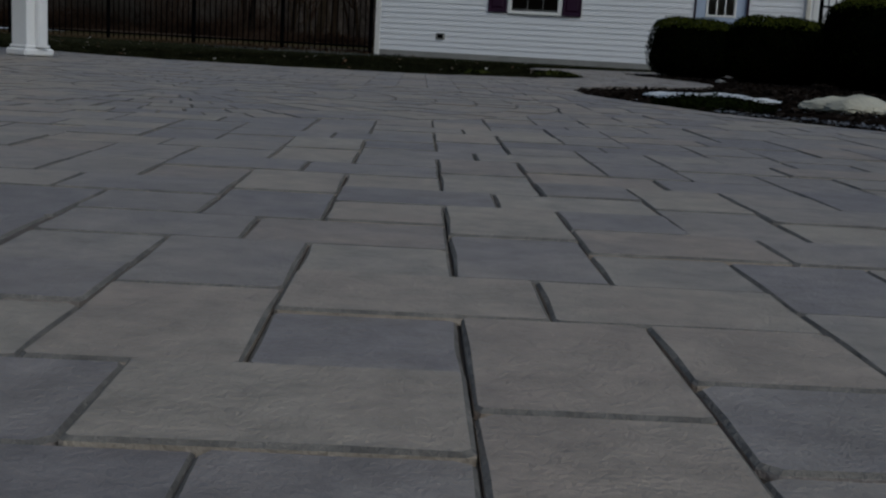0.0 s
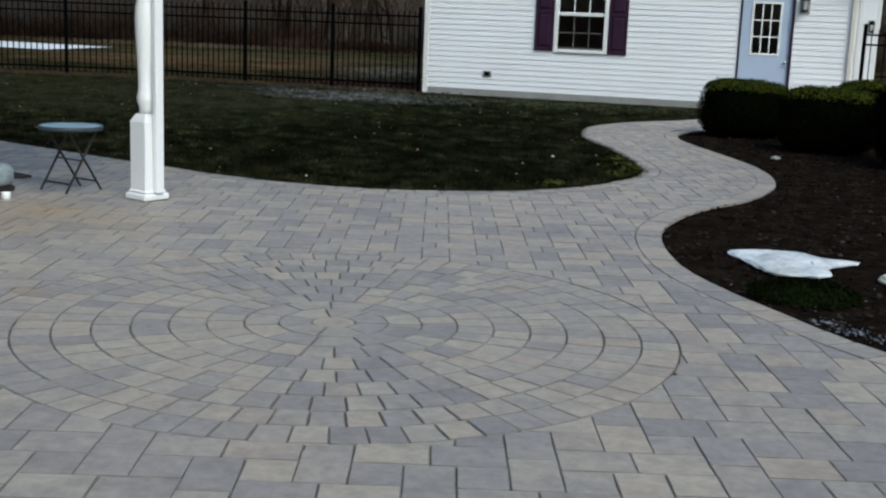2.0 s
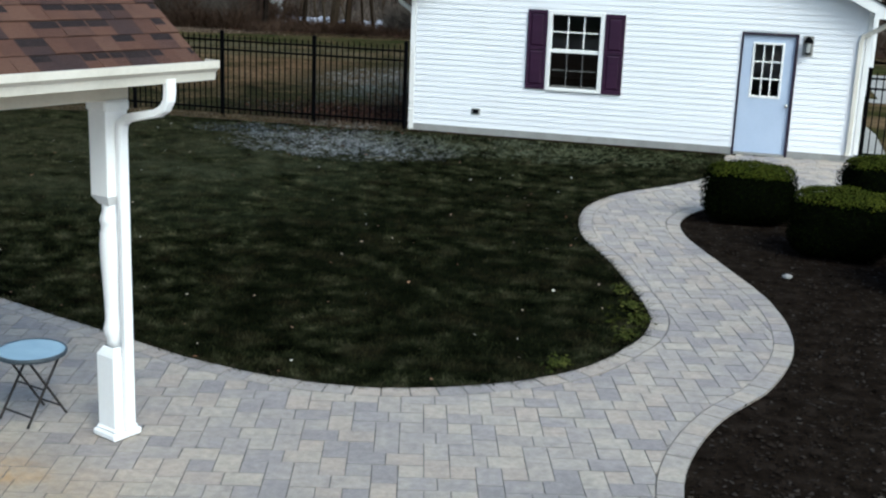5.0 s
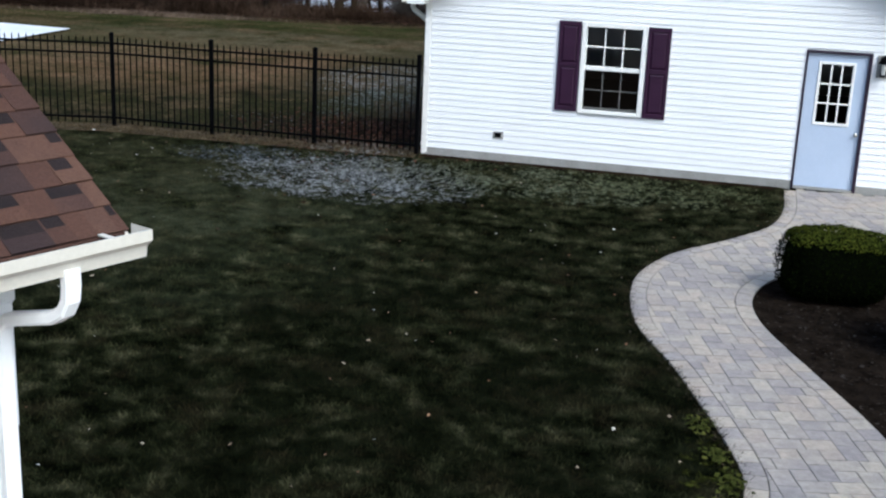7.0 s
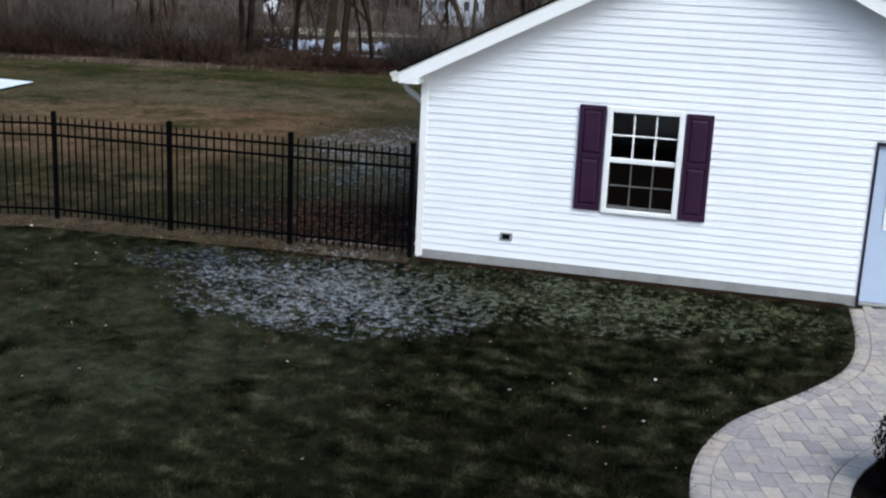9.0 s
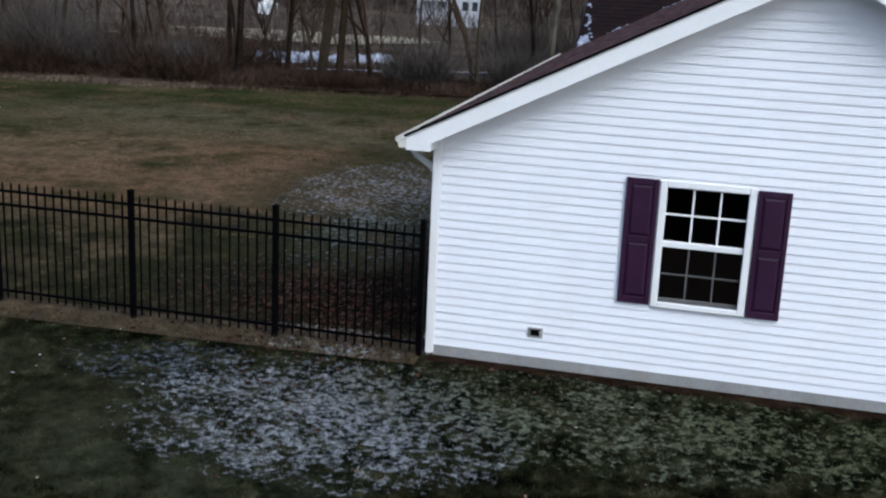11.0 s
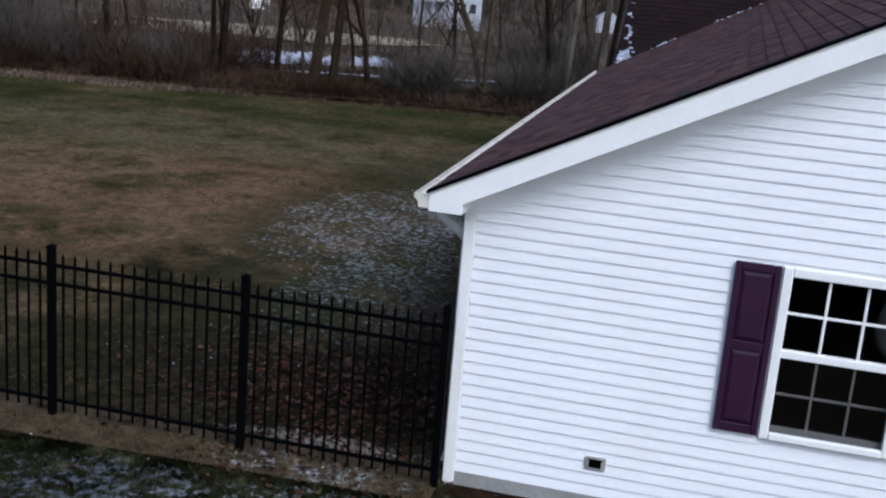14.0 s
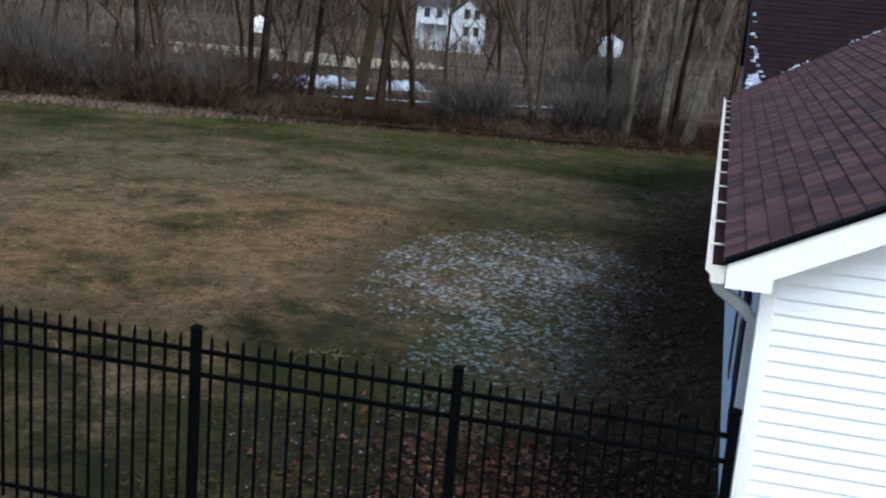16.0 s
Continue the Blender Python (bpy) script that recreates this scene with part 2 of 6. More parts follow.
M_CREAM = material("cream_aluminium", [(0.62, 0.58, 0.5), (0.7, 0.66, 0.58)], 2, 0.4, 0.03, 120, fine=0.08, spec=0.45, dirt=((0.4, 0.36, 0.3), 3.0, 0.3))
M_POST = material("white_vinyl_post", [(0.86, 0.86, 0.86), (0.9, 0.9, 0.9)], 2, 0.35, 0.0, fine=0.04, spec=0.45)
M_PURPLE = material("plum_shutter_paint", [(0.023, 0.0065, 0.022), (0.034, 0.0105, 0.032)], 3, 0.45, 0.08, 90, fine=0.15, spec=0.25)
M_DARKTRIM = material("dark_plum_trim", [(0.014, 0.007, 0.018), (0.022, 0.01, 0.028)], 3, 0.4, 0.0, spec=0.4)
M_DOOR = material("pale_blue_door_paint", [(0.42, 0.49, 0.62), (0.46, 0.53, 0.66)], 1.5, 0.4, 0.04, 60, fine=0.06, spec=0.4)
M_BLACK = material("black_aluminium", [(0.0012, 0.0012, 0.0014), (0.0025, 0.0025, 0.003)], 6, 0.7, 0.03, 90, spec=0.02)
M_CONCRETE = material("concrete", [(0.246, 0.2378, 0.2214), (0.328, 0.3198, 0.3034)], 3, 0.9, 0.3, 90, fine=0.25)
M_ROOF = material("plum_brown_shingles", [(0.02924, 0.0124, 0.0124), (0.04816, 0.0196, 0.018), (0.0774, 0.032, 0.0272), (0.1084, 0.0496, 0.04)], 4, 0.95, 0.6, 150, rnd=0.92, fine=0.35, fine_scale=90)
M_ROOF_J = material("plum_brown_shingles_field", [(0.02924, 0.0124, 0.0124), (0.04816, 0.0196, 0.018), (0.0774, 0.032, 0.0272), (0.1084, 0.0496, 0.04)], 4, 0.95, 0.6, 150, rnd=0.92, island=True, fine=0.35, fine_scale=90)
# much darker copy of M_ROOF, toned down because the sun lights this slope
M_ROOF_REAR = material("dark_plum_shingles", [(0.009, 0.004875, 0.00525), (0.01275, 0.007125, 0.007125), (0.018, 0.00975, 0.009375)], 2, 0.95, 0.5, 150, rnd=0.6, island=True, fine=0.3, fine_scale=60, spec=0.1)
M_SHINGLE = material("brown_blend_shingles", [(0.03, 0.019, 0.019), (0.044, 0.026, 0.024), (0.074, 0.036, 0.026), (0.098, 0.047, 0.031), (0.125, 0.064, 0.042), (0.066, 0.034, 0.027)], 3, 0.95, 0.6, 150, rnd=0.85,
                     fine=0.35, fine_scale=90, lo=0.28, hi=0.72)
M_SHINGLE_J = material("brown_blend_shingles_field", [(0.03, 0.019, 0.019), (0.044, 0.026, 0.024), (0.074, 0.036, 0.026), (0.098, 0.047, 0.031), (0.125, 0.064, 0.042), (0.066, 0.034, 0.027)], 3, 0.95, 0.6, 150, rnd=0.85, island=True,
                       fine=0.35, fine_scale=90, lo=0.28, hi=0.72)
# dark tone for the shade lines painted on the pavilion's shingle tabs
M_SHINGLE_SHADE = material("dark_brown_granules", [(0.014, 0.009, 0.009), (0.026, 0.016, 0.015)], 5, 0.95, 0.6, 150, fine=0.35, fine_scale=90)
M_SOFFIT = material("tan_soffit", [(0.3, 0.22, 0.15), (0.36, 0.27, 0.19)], 4, 0.7, 0.1, 60)
# near-black leaves all over: the shade on the sides is in the colour
M_LEAF = material("boxwood_leaves", [(0.001, 0.0015, 0.0006), (0.0027, 0.0041, 0.0012), (0.0065, 0.009, 0.0024)], 5, 0.9, 0, rnd=0.6, island=True, spec=0.0)
# brighter leaves for the top only: light from above painted in
M_LEAF_LIT = material("boxwood_new_growth", [(0.015, 0.02, 0.00375), (0.04375, 0.05375, 0.0075), (0.1, 0.1075, 0.015)], 4, 0.8, 0, rnd=0.5, island=True, spec=0.02)
# near-black filler: the shade inside the shrub is put into its colour
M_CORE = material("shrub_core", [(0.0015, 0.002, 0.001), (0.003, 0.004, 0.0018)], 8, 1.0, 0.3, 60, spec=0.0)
M_ROCK = material("white_limestone", [(0.462, 0.484, 0.517), (0.682, 0.704, 0.726), (0.858, 0.869, 0.88)], 4, 0.85, 0.7, 30, fine=0.3, fine_scale=18, dirt=((0.36, 0.3, 0.2), 5, 0.6))
M_ROCK2 = material("cream_limestone", [(0.45, 0.42, 0.33), (0.6, 0.57, 0.46)], 4, 0.85, 0.5, 30, fine=0.2)
M_BARK = material("grey_bark", [(0.01425, 0.00902, 0.006004), (0.03458, 0.0246, 0.01604), (0.07628, 0.05904, 0.03876)], 1.3, 0.95, 0.5, 30, rnd=0.75, spec=0.0, fine=0.5, fine_scale=9)
M_PALEBARK = material("pale_smooth_bark", [(0.0375, 0.03196, 0.02356), (0.09, 0.0782, 0.0589), (0.165, 0.1428, 0.1116)], 1.0, 0.9, 0.4, 25, spec=0.0, fine=0.45, fine_scale=6)
M_DARKBARK = material("dark_wet_bark", [(0.006, 0.005, 0.004), (0.016, 0.012, 0.0095), (0.034, 0.028, 0.022)], 1.6, 0.95, 0.5, 30, spec=0.0, fine=0.5, fine_scale=9)
M_TWIG = material("bare_twigs", [(0.0105, 0.00602, 0.004004), (0.037, 0.02279, 0.0154), (0.1, 0.06708, 0.04697)], 0.3, 0.95, 0, rnd=0.5, island=True, spec=0.0)
M_SHRUBTWIG = material("grey_brown_shrub_twigs", [(0.026, 0.021, 0.017), (0.07, 0.06, 0.05), (0.14, 0.122, 0.104)], 0.4, 0.95, 0, rnd=0.6, island=True, spec=0.0)
M_DEADGRASS = material("pale_dead_grass", [(0.07, 0.048, 0.034), (0.15, 0.11, 0.08), (0.25, 0.19, 0.145)], 1.2, 0.95, 0, rnd=0.5, island=True, spec=0.0)
# paler and greyer than M_TWIG: distance haze is put into the colour
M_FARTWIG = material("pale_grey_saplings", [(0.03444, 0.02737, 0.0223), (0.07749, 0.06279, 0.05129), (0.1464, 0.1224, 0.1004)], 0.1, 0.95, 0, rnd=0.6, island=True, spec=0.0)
M_LITTER = material("dead_leaves", [(0.005, 0.0033, 0.0025), (0.018, 0.009, 0.006), (0.055, 0.022, 0.013), (0.1, 0.058, 0.04)], 2, 0.9, 0, rnd=0.85, island=True, spec=0.05, hi=0.74)
M_BROWNLEAF = material("brown_oak_leaves", [(0.014, 0.008, 0.005), (0.045, 0.025, 0.014), (0.095, 0.055, 0.033)], 2, 0.9, 0, rnd=0.85, island=True, spec=0.05)
M_WOODFLOOR = material("wood_floor", [(0.03612, 0.02421, 0.01645), (0.06364, 0.0453, 0.03289), (0.1032, 0.07733, 0.0572), (0.1548, 0.1226, 0.09295)], 0.12, 0.95, 0.4, 10, spec=0.0, fine=0.6, fine_scale=1.2, lo=0.35, hi=0.7)
M_CLEARING = material("clearing_grass", [(0.16, 0.135, 0.092), (0.28, 0.24, 0.165), (0.4, 0.355, 0.26)], 0.5, 0.95, 0.3, 10, spec=0.0, fine=0.5, fine_scale=2.0)
M_SOIL = material("bare_soil", [(0.008, 0.005, 0.0035), (0.02, 0.012, 0.008), (0.038, 0.025, 0.017)], 6, 1.0, 0.6, 50, spec=0.0, fine=0.5, fine_scale=25)
M_SNOWWHITE = material("old_white_snow", [(0.22, 0.23, 0.29), (0.38, 0.4, 0.48), (0.6, 0.62, 0.7)], 3.0, 0.7, 0.3, 8, spec=0.1, fine=0.3, fine_scale=5.0)
M_SNOW = material("frozen_snow", [(0.16, 0.17, 0.2), (0.36, 0.375, 0.43), (0.6, 0.62, 0.69)], 1.6, 0.85, 0.3, 8, spec=0.03, fine=0.5, fine_scale=3.0, dirt=((0.07, 0.06, 0.05), 1.8, 0.95))
# darker than M_WOODFLOOR, for the band along the wood's edge
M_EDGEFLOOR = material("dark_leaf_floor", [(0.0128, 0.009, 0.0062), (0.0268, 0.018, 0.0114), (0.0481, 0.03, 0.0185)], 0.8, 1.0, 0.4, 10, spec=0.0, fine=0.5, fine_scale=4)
M_PEBBLE = material("frosted_chips", [(0.05, 0.052, 0.06), (0.24, 0.25, 0.28)], 6, 0.8, 0.0, rnd=0.6, island=True)
M_FALLEN = material("pale_fallen_leaves", [(0.08, 0.04, 0.02), (0.2, 0.1, 0.05), (0.3, 0.26, 0.2), (0.5, 0.5, 0.48)], 2, 0.9, 0, rnd=0.9, island=True)
M_SLAB = material("pale_concrete_slab", [(0.66, 0.67, 0.68), (0.78, 0.79, 0.8)], 0.6, 0.8, 0.1, 30, fine=0.1)
# pale blue base colour paints the sky's reflection into the glass
M_TABLE = material("pale_blue_table_glass", [(0.27, 0.38, 0.46), (0.33, 0.45, 0.53)], 3, 0.2, 0.0, fine=0.05, spec=0.6)
M_RIM = material("dark_table_rim", [(0.03, 0.04, 0.05), (0.06, 0.075, 0.09)], 6, 0.4, 0.0, spec=0.4)
M_BRONZE = material("dark_bronze_steel", [(0.016, 0.012, 0.010), (0.03, 0.023, 0.02)], 9, 0.5, 0.0, spec=0.3)
M_CUSHION = material("blue_grey_fabric", [(0.26, 0.31, 0.33), (0.34, 0.39, 0.41)], 5, 0.9, 0.3, 200)
M_MAT = material("brown_mat_weave", [(0.035, 0.026, 0.024), (0.06, 0.045, 0.04)], 12, 0.95, 0.5, 220)
M_FARWALL = material("far_house_siding", [(0.36, 0.37, 0.4), (0.46, 0.47, 0.5)], 0.7, 0.7, 0.0)
M_FARROOF = material("far_house_roof", [(0.025, 0.022, 0.022), (0.045, 0.038, 0.036)], 0.8, 0.9, 0.0)
M_FARPANE = material("far_window_dark", [(0.02, 0.022, 0.026), (0.03, 0.033, 0.04)], 1, 0.2, 0.0)
M_LAMPGLASS = material("frosted_lamp_glass", [(0.42, 0.42, 0.4), (0.5, 0.5, 0.48)], 4, 0.25, 0.0)
M_BRASS = material("satin_nickel", [(0.55, 0.53, 0.48), (0.62, 0.6, 0.55)], 8, 0.3, 0.0, metal=1.0)
M_INSIDE = material("garage_inside_board", [(0.1, 0.085, 0.07), (0.15, 0.13, 0.11)], 2, 0.9, 0.0)
M_SCREEN = bpy.data.materials.new("grey_insect_screen")
M_SCREEN.use_nodes = True
g = M_SCREEN.node_tree.nodes["Principled BSDF"]
g.inputs["Base Color"].default_value = (0.006, 0.0045, 0.0035, 1)
g.inputs["Roughness"].default_value, g.inputs["Alpha"].default_value = 0.9, 0.42
g.inputs["Specular IOR Level"].default_value = 0.0
M_GLASS = bpy.data.materials.new("window_glass")
M_GLASS.use_nodes = True
g = M_GLASS.node_tree.nodes["Principled BSDF"]
g.inputs["Base Color"].default_value = (0.8, 0.84, 0.86, 1)
g.inputs["Roughness"].default_value, g.inputs["Transmission Weight"].default_value, g.inputs["IOR"].default_value = 0.02, 1.0, 1.3


# ---- mesh helpers ----
def grade(y):
    """The height of the ground: level on the patio, falling a little to the garage, then away beyond the tree line."""
    pts = ((-4000, 0), (6, 0), (22, -0.065), (44, -0.1), (58, -0.75), (75, -1.7), (120, -4.6), (146, -5.5), (165, -5.6), (200, -3), (300, 22), (480, 46), (4000, 60))
    for (y0, z0), (y1, z1) in zip(pts, pts[1:]):
        if y <= y1:
            return z0 + (z1 - z0) * (y - y0) / (y1 - y0)
    return 60


def wood_edge_y(x):
    """Where the field ends and the wood begins."""
    return 43.0 + 0.2 * (np.clip(x, -32.0, 12.0) + 16.0)


class Build:
    """Gathers vertices and faces of one mesh."""

    def __init__(self):
        self.v, self.f = [], []
        self.alt = []          # faces that take the worn, darkened edge material

    def add(self, verts, faces):
        n = len(self.v)
        self.v.extend(tuple(p) for p in verts)
        self.f.extend(tuple(i + n for i in fc) for fc in faces)
        return self

    def box(self, x0, x1, y0, y1, z0, z1, bevel=0.0, m=None):
        bm = bmesh.new()
        bmesh.ops.create_cube(bm, size=1)
        for p in bm.verts:
            p.co = Vector(((x0 + x1) / 2 + p.co.x * (x1 - x0), (y0 + y1) / 2 + p.co.y * (y1 - y0), (z0 + z1) / 2 + p.co.z * (z1 - z0)))
        if bevel:
            bmesh.ops.bevel(bm, geom=bm.edges[:], offset=bevel, segments=1, affect="EDGES")
        return self.take(bm, m)

    def take(self, bm, m=None):
        bm.verts.index_update()
        self.add([(m @ p.co if m else p.co) for p in bm.verts], [[p.index for p in fc.verts] for fc in bm.faces])
        bm.free()
        return self

    def prism(self, poly, z0, z1, chamfer=0.0):
        """Upright prism over a convex plan polygon (counter-clockwise), its top edge chamfered."""
        n = len(poly)
        c = Vector((sum(p[0] for p in poly) / n, sum(p[1] for p in poly) / n))
        ring = [(p[0], p[1], z0) for p in poly] + [(p[0], p[1], z1 - chamfer) for p in poly]
        top = []
        for p in poly:
            d = Vector((p[0], p[1])) - c
            q = Vector((p[0], p[1])) - d.normalized() * min(chamfer * 1.4, d.length * 0.4)
            top.append((q.x, q.y, z1))
        faces = [(i, (i + 1) % n, n + (i + 1) % n, n + i) for i in range(n)]
        if chamfer:
            faces += [(n + i, n + (i + 1) % n, 2 * n + (i + 1) % n, 2 * n + i) for i in range(n)]
            return self.add(ring + top, faces + [tuple(range(2 * n, 3 * n))])
        return self.add(ring, faces + [tuple(range(n, 2 * n))])

    def tube(self, pts, radii, sides=6, caps=True):
        """Round tube along points."""
        rings = []
        for i, p in enumerate(pts):
            p = Vector(p)
            way = (Vector(pts[min(i + 1, len(pts) - 1)]) - Vector(pts[max(i - 1, 0)])).normalized()
            side = way.cross(Vector((0.31, 0.95, 0.05)) if abs(way.z) > 0.9 else Vector((0, 0, 1))).normalized()
            up = side.cross(way)
            rings.append([p + (side * math.cos(a) + up * math.sin(a)) * radii[i] for a in (2 * math.pi * k / sides for k in range(sides))])
        verts = [q for r in rings for q in r]
        faces = [(i * sides + k, i * sides + (k + 1) % sides, (i + 1) * sides + (k + 1) % sides, (i + 1) * sides + k) for i in range(len(pts) - 1) for k in range(sides)]
        if caps:
            faces += [tuple(reversed(range(sides))), tuple(range((len(pts) - 1) * sides, len(pts) * sides))]
        return self.add(verts, faces)

    def sweep(self, pts, w, d):
        """Pipe of rectangular section with rounded corners along points in a plane of constant y."""
        prof = [(w / 2 - 0.01, -d / 2), (w / 2, -d / 2 + 0.01), (w / 2, d / 2 - 0.01), (w / 2 - 0.01, d / 2), (-w / 2 + 0.01, d / 2), (-w / 2, d / 2 - 0.01), (-w / 2, -d / 2 + 0.01), (-w / 2 + 0.01, -d / 2)]
        verts, faces, n = [], [], len(prof)
        for i, p in enumerate(pts):
            p = Vector(p)
            way = (Vector(pts[min(i + 1, len(pts) - 1)]) - Vector(pts[max(i - 1, 0)])).normalized()
            side = Vector((0, 1, 0))
            up = way.cross(side).normalized()
            verts += [p + side * a + up * b for a, b in prof]
        for i in range(len(pts) - 1):
            faces += [(i * n + k, i * n + (k + 1) % n, (i + 1) * n + (k + 1) % n, (i + 1) * n + k) for k in range(n)]
        return self.add(verts, faces + [tuple(range(n)), tuple(range((len(pts) - 1) * n, len(pts) * n))])

    def lathe(self, prof, sides=20, caps=True):
        verts = [(r * math.cos(2 * math.pi * k / sides), r * math.sin(2 * math.pi * k / sides), z) for r, z in prof for k in range(sides)]
        faces = [(i * sides + k, i * sides + (k + 1) % sides, (i + 1) * sides + (k + 1) % sides, (i + 1) * sides + k) for i in range(len(prof) - 1) for k in range(sides)]
        return self.add(verts, faces + ([tuple(range((len(prof) - 1) * sides, len(prof) * sides)), tuple(reversed(range(sides)))] if caps else []))

    def mesh(self, name, mat, smooth=False):
        me = bpy.data.meshes.new(name)
        me.from_pydata(self.v, [], self.f)
        me.materials.append(mat)
        if self.alt:
            me.materials.append(M_EDGE)
            for i in self.alt:
                me.polygons[i].material_index = 1
        if smooth:
            me.shade_smooth()
        me.update()
        return me


def mesh_of(name, verts, faces, mat):
    me = bpy.data.meshes.new(name)
    me.from_pydata(verts, [], faces)
    me.materials.append(mat)
    me.update()
    return me


def part(name, build, mat, parent, label="", smooth=False):
    ob = new(name, build.mesh(name, mat, smooth))
    ob.parent = parent
    return tagged(ob, label)


def thing(name, m, label, category, group="", kind=""):
    ob = new(name)
    ob.empty_display_size = 0.2
    ob.matrix_world = m
    return tagged(ob, label, category, group, kind)


def smooth_line(points, step=0.12):
    """Catmull-Rom curve through the points, at even steps."""
    p = [Vector(q) for q in points]
    p = [2 * p[0] - p[1]] + p + [2 * p[-1] - p[-2]]
    fine = []
    for a, b, c, d in zip(p, p[1:], p[2:], p[3:]):
        for k in range(24):
            t = k / 24
            fine.append(0.5 * (2 * b + (c - a) * t + (2 * a - 5 * b + 4 * c - d) * t * t + (3 * b - a - 3 * c + d) * t ** 3))
    fine.append(p[-2])
    out, gone = [fine[0]], 0.0
    for a, b in zip(fine, fine[1:]):
        gone += (b - a).length
        if gone >= step:
            out.append(b)
            gone = 0.0
    return out


def inside(poly, pts):
    """Which of the points (n x 2) lie in the polygon."""
    poly, pts = np.array(poly), np.array(pts)
    res = np.zeros(len(pts), bool)
    for (x0, y0), (x1, y1) in zip(poly, np.roll(poly, -1, 0)):
        if y0 == y1:
            continue
        hit = ((y0 > pts[:, 1]) != (y1 > pts[:, 1])) & (pts[:, 0] < (x1 - x0) * (pts[:, 1] - y0) / (y1 - y0) + x0)
        res ^= hit
    return res


def clip(poly, p, n):
    """The part of a convex polygon on the side of the line through p to which n points."""
    out = []
    for a, b in zip(poly, poly[1:] + poly[:1]):
        da, db = (Vector(a) - p).dot(n), (Vector(b) - p).dot(n)
        if da >= 0:
            out.append(a)
        if da * db < 0:
            q = Vector(a) + (Vector(b) - Vector(a)) * (da / (da - db))
            out.append((q.x, q.y))
    return out


def sheet(name, outline, lift, mat, label, category="ground"):
    """A surface of the setting, following the ground."""
    bm = bmesh.new()
    bm.faces.new([bm.verts.new((p[0], p[1], 0)) for p in outline])
    for y in (6, 22, 44, 58, 75, 120, 146, 165):
        bmesh.ops.bisect_plane(bm, geom=bm.verts[:] + bm.edges[:] + bm.faces[:], plane_co=(0, y, 0), plane_no=(0, 1, 0))
    bmesh.ops.triangulate(bm, faces=bm.faces[:])
    for p in bm.verts:
        p.co.z = grade(p.co.y) + lift
    me = bpy.data.meshes.new(name)
    bm.to_mesh(me)
    bm.free()
    me.materials.append(mat)
    if me.polygons and me.polygons[0].normal.z < 0:
        me.flip_normals()
    return tagged(new(name, me), label, category, kind="structure")


rng = np.random.default_rng(7)


def scatter_in(poly, count, seed):
    r = np.random.default_rng(seed)
    poly = np.array([(p[0], p[1]) for p in poly])
    lo, hi = poly.min(0), poly.max(0)
    got = np.zeros((0, 2))
    while len(got) < count:
        pts = lo + r.random((count, 2)) * (hi - lo)
        got = np.vstack([got, pts[inside(poly, pts)]])
    return got[:count]


def blades(name, pts, height, width, mat, label, category, seed, lift=0.0, lean=0.6):
    """Single-triangle blades at the plan points."""
    r = np.random.default_rng(seed)
    n = len(pts)
    z = np.interp(pts[:, 1], [6, 22, 44], [0, -0.065, -0.1]) + lift
    a = r.random(n) * 2 * np.pi
    h = height * (0.5 + r.random(n))
    w = width * (0.6 + 0.8 * r.random(n))
    tip = r.normal(0, lean, (n, 2)) * h[:, None]
    v = np.zeros((n, 3, 3))
    v[:, 0] = np.stack([pts[:, 0] - np.cos(a) * w, pts[:, 1] - np.sin(a) * w, z], 1)
    v[:, 1] = np.stack([pts[:, 0] + np.cos(a) * w, pts[:, 1] + np.sin(a) * w, z], 1)
    v[:, 2] = np.stack([pts[:, 0] + tip[:, 0], pts[:, 1] + tip[:, 1], z + h], 1)
    me = mesh_of(name, v.reshape(-1, 3).tolist(), np.arange(3 * n).reshape(-1, 3).tolist(), mat)
    return tagged(new(name, me), label, category, kind="stuff")


def flakes(name, pts, size, mat, label, category, seed, lift=0.0, tilt=0.5):
    """Small bent leaves or chips lying on the ground."""
    r = np.random.default_rng(seed)
    n = len(pts)
    z = np.interp(pts[:, 1], [6, 22, 44], [0, -0.065, -0.1]) + lift
    a = r.random(n) * 2 * np.pi
    s = size * (0.5 + r.random(n))
    ux, uy = np.cos(a), np.sin(a)
    e = 0.35 + 0.5 * r.random(n)
    dz = r.normal(0, tilt, (n, 4)) * s[:, None] * 0.5
    v = np.zeros((n, 4, 3))
    for k, (p, q) in enumerate(((-1, -1), (1, -1), (1, 1), (-1, 1))):
        v[:, k] = np.stack([pts[:, 0] + (ux * p - uy * q * e) * s, pts[:, 1] + (uy * p + ux * q * e) * s, z + np.abs(dz[:, k]) + 0.003], 1)
    me = mesh_of(name, v.reshape(-1, 3).tolist(), np.arange(4 * n).reshape(-1, 4).tolist(), mat)
    return tagged(new(name, me), label, category, kind="stuff")


# ---- the ground ----
def build_ground():
    xs = [-3000, -800, -300, -120, -60, -30, -16, -8, 0, 8, 20, 60, 200, 800, 3000]
    ys = [-3000, -600, -120, -40, -10, 6, 14, 22, 33, 44, 58, 75, 95, 120, 146, 165, 200, 250, 300, 380, 480, 1200, 3500]
    b = Build()
    b.v = [(x, y, grade(y) - 0.035) for y in ys for x in xs]
    w = len(xs)
    b.f = [(j * w + i, j * w + i + 1, (j + 1) * w + i + 1, (j + 1) * w + i) for j in range(len(ys) - 1) for i in range(w - 1)]
    tagged(new("ground", b.mesh("ground", M_FIELD)), "dormant field of tan and green winter grass with frost", "ground", kind="structure")


build_ground()

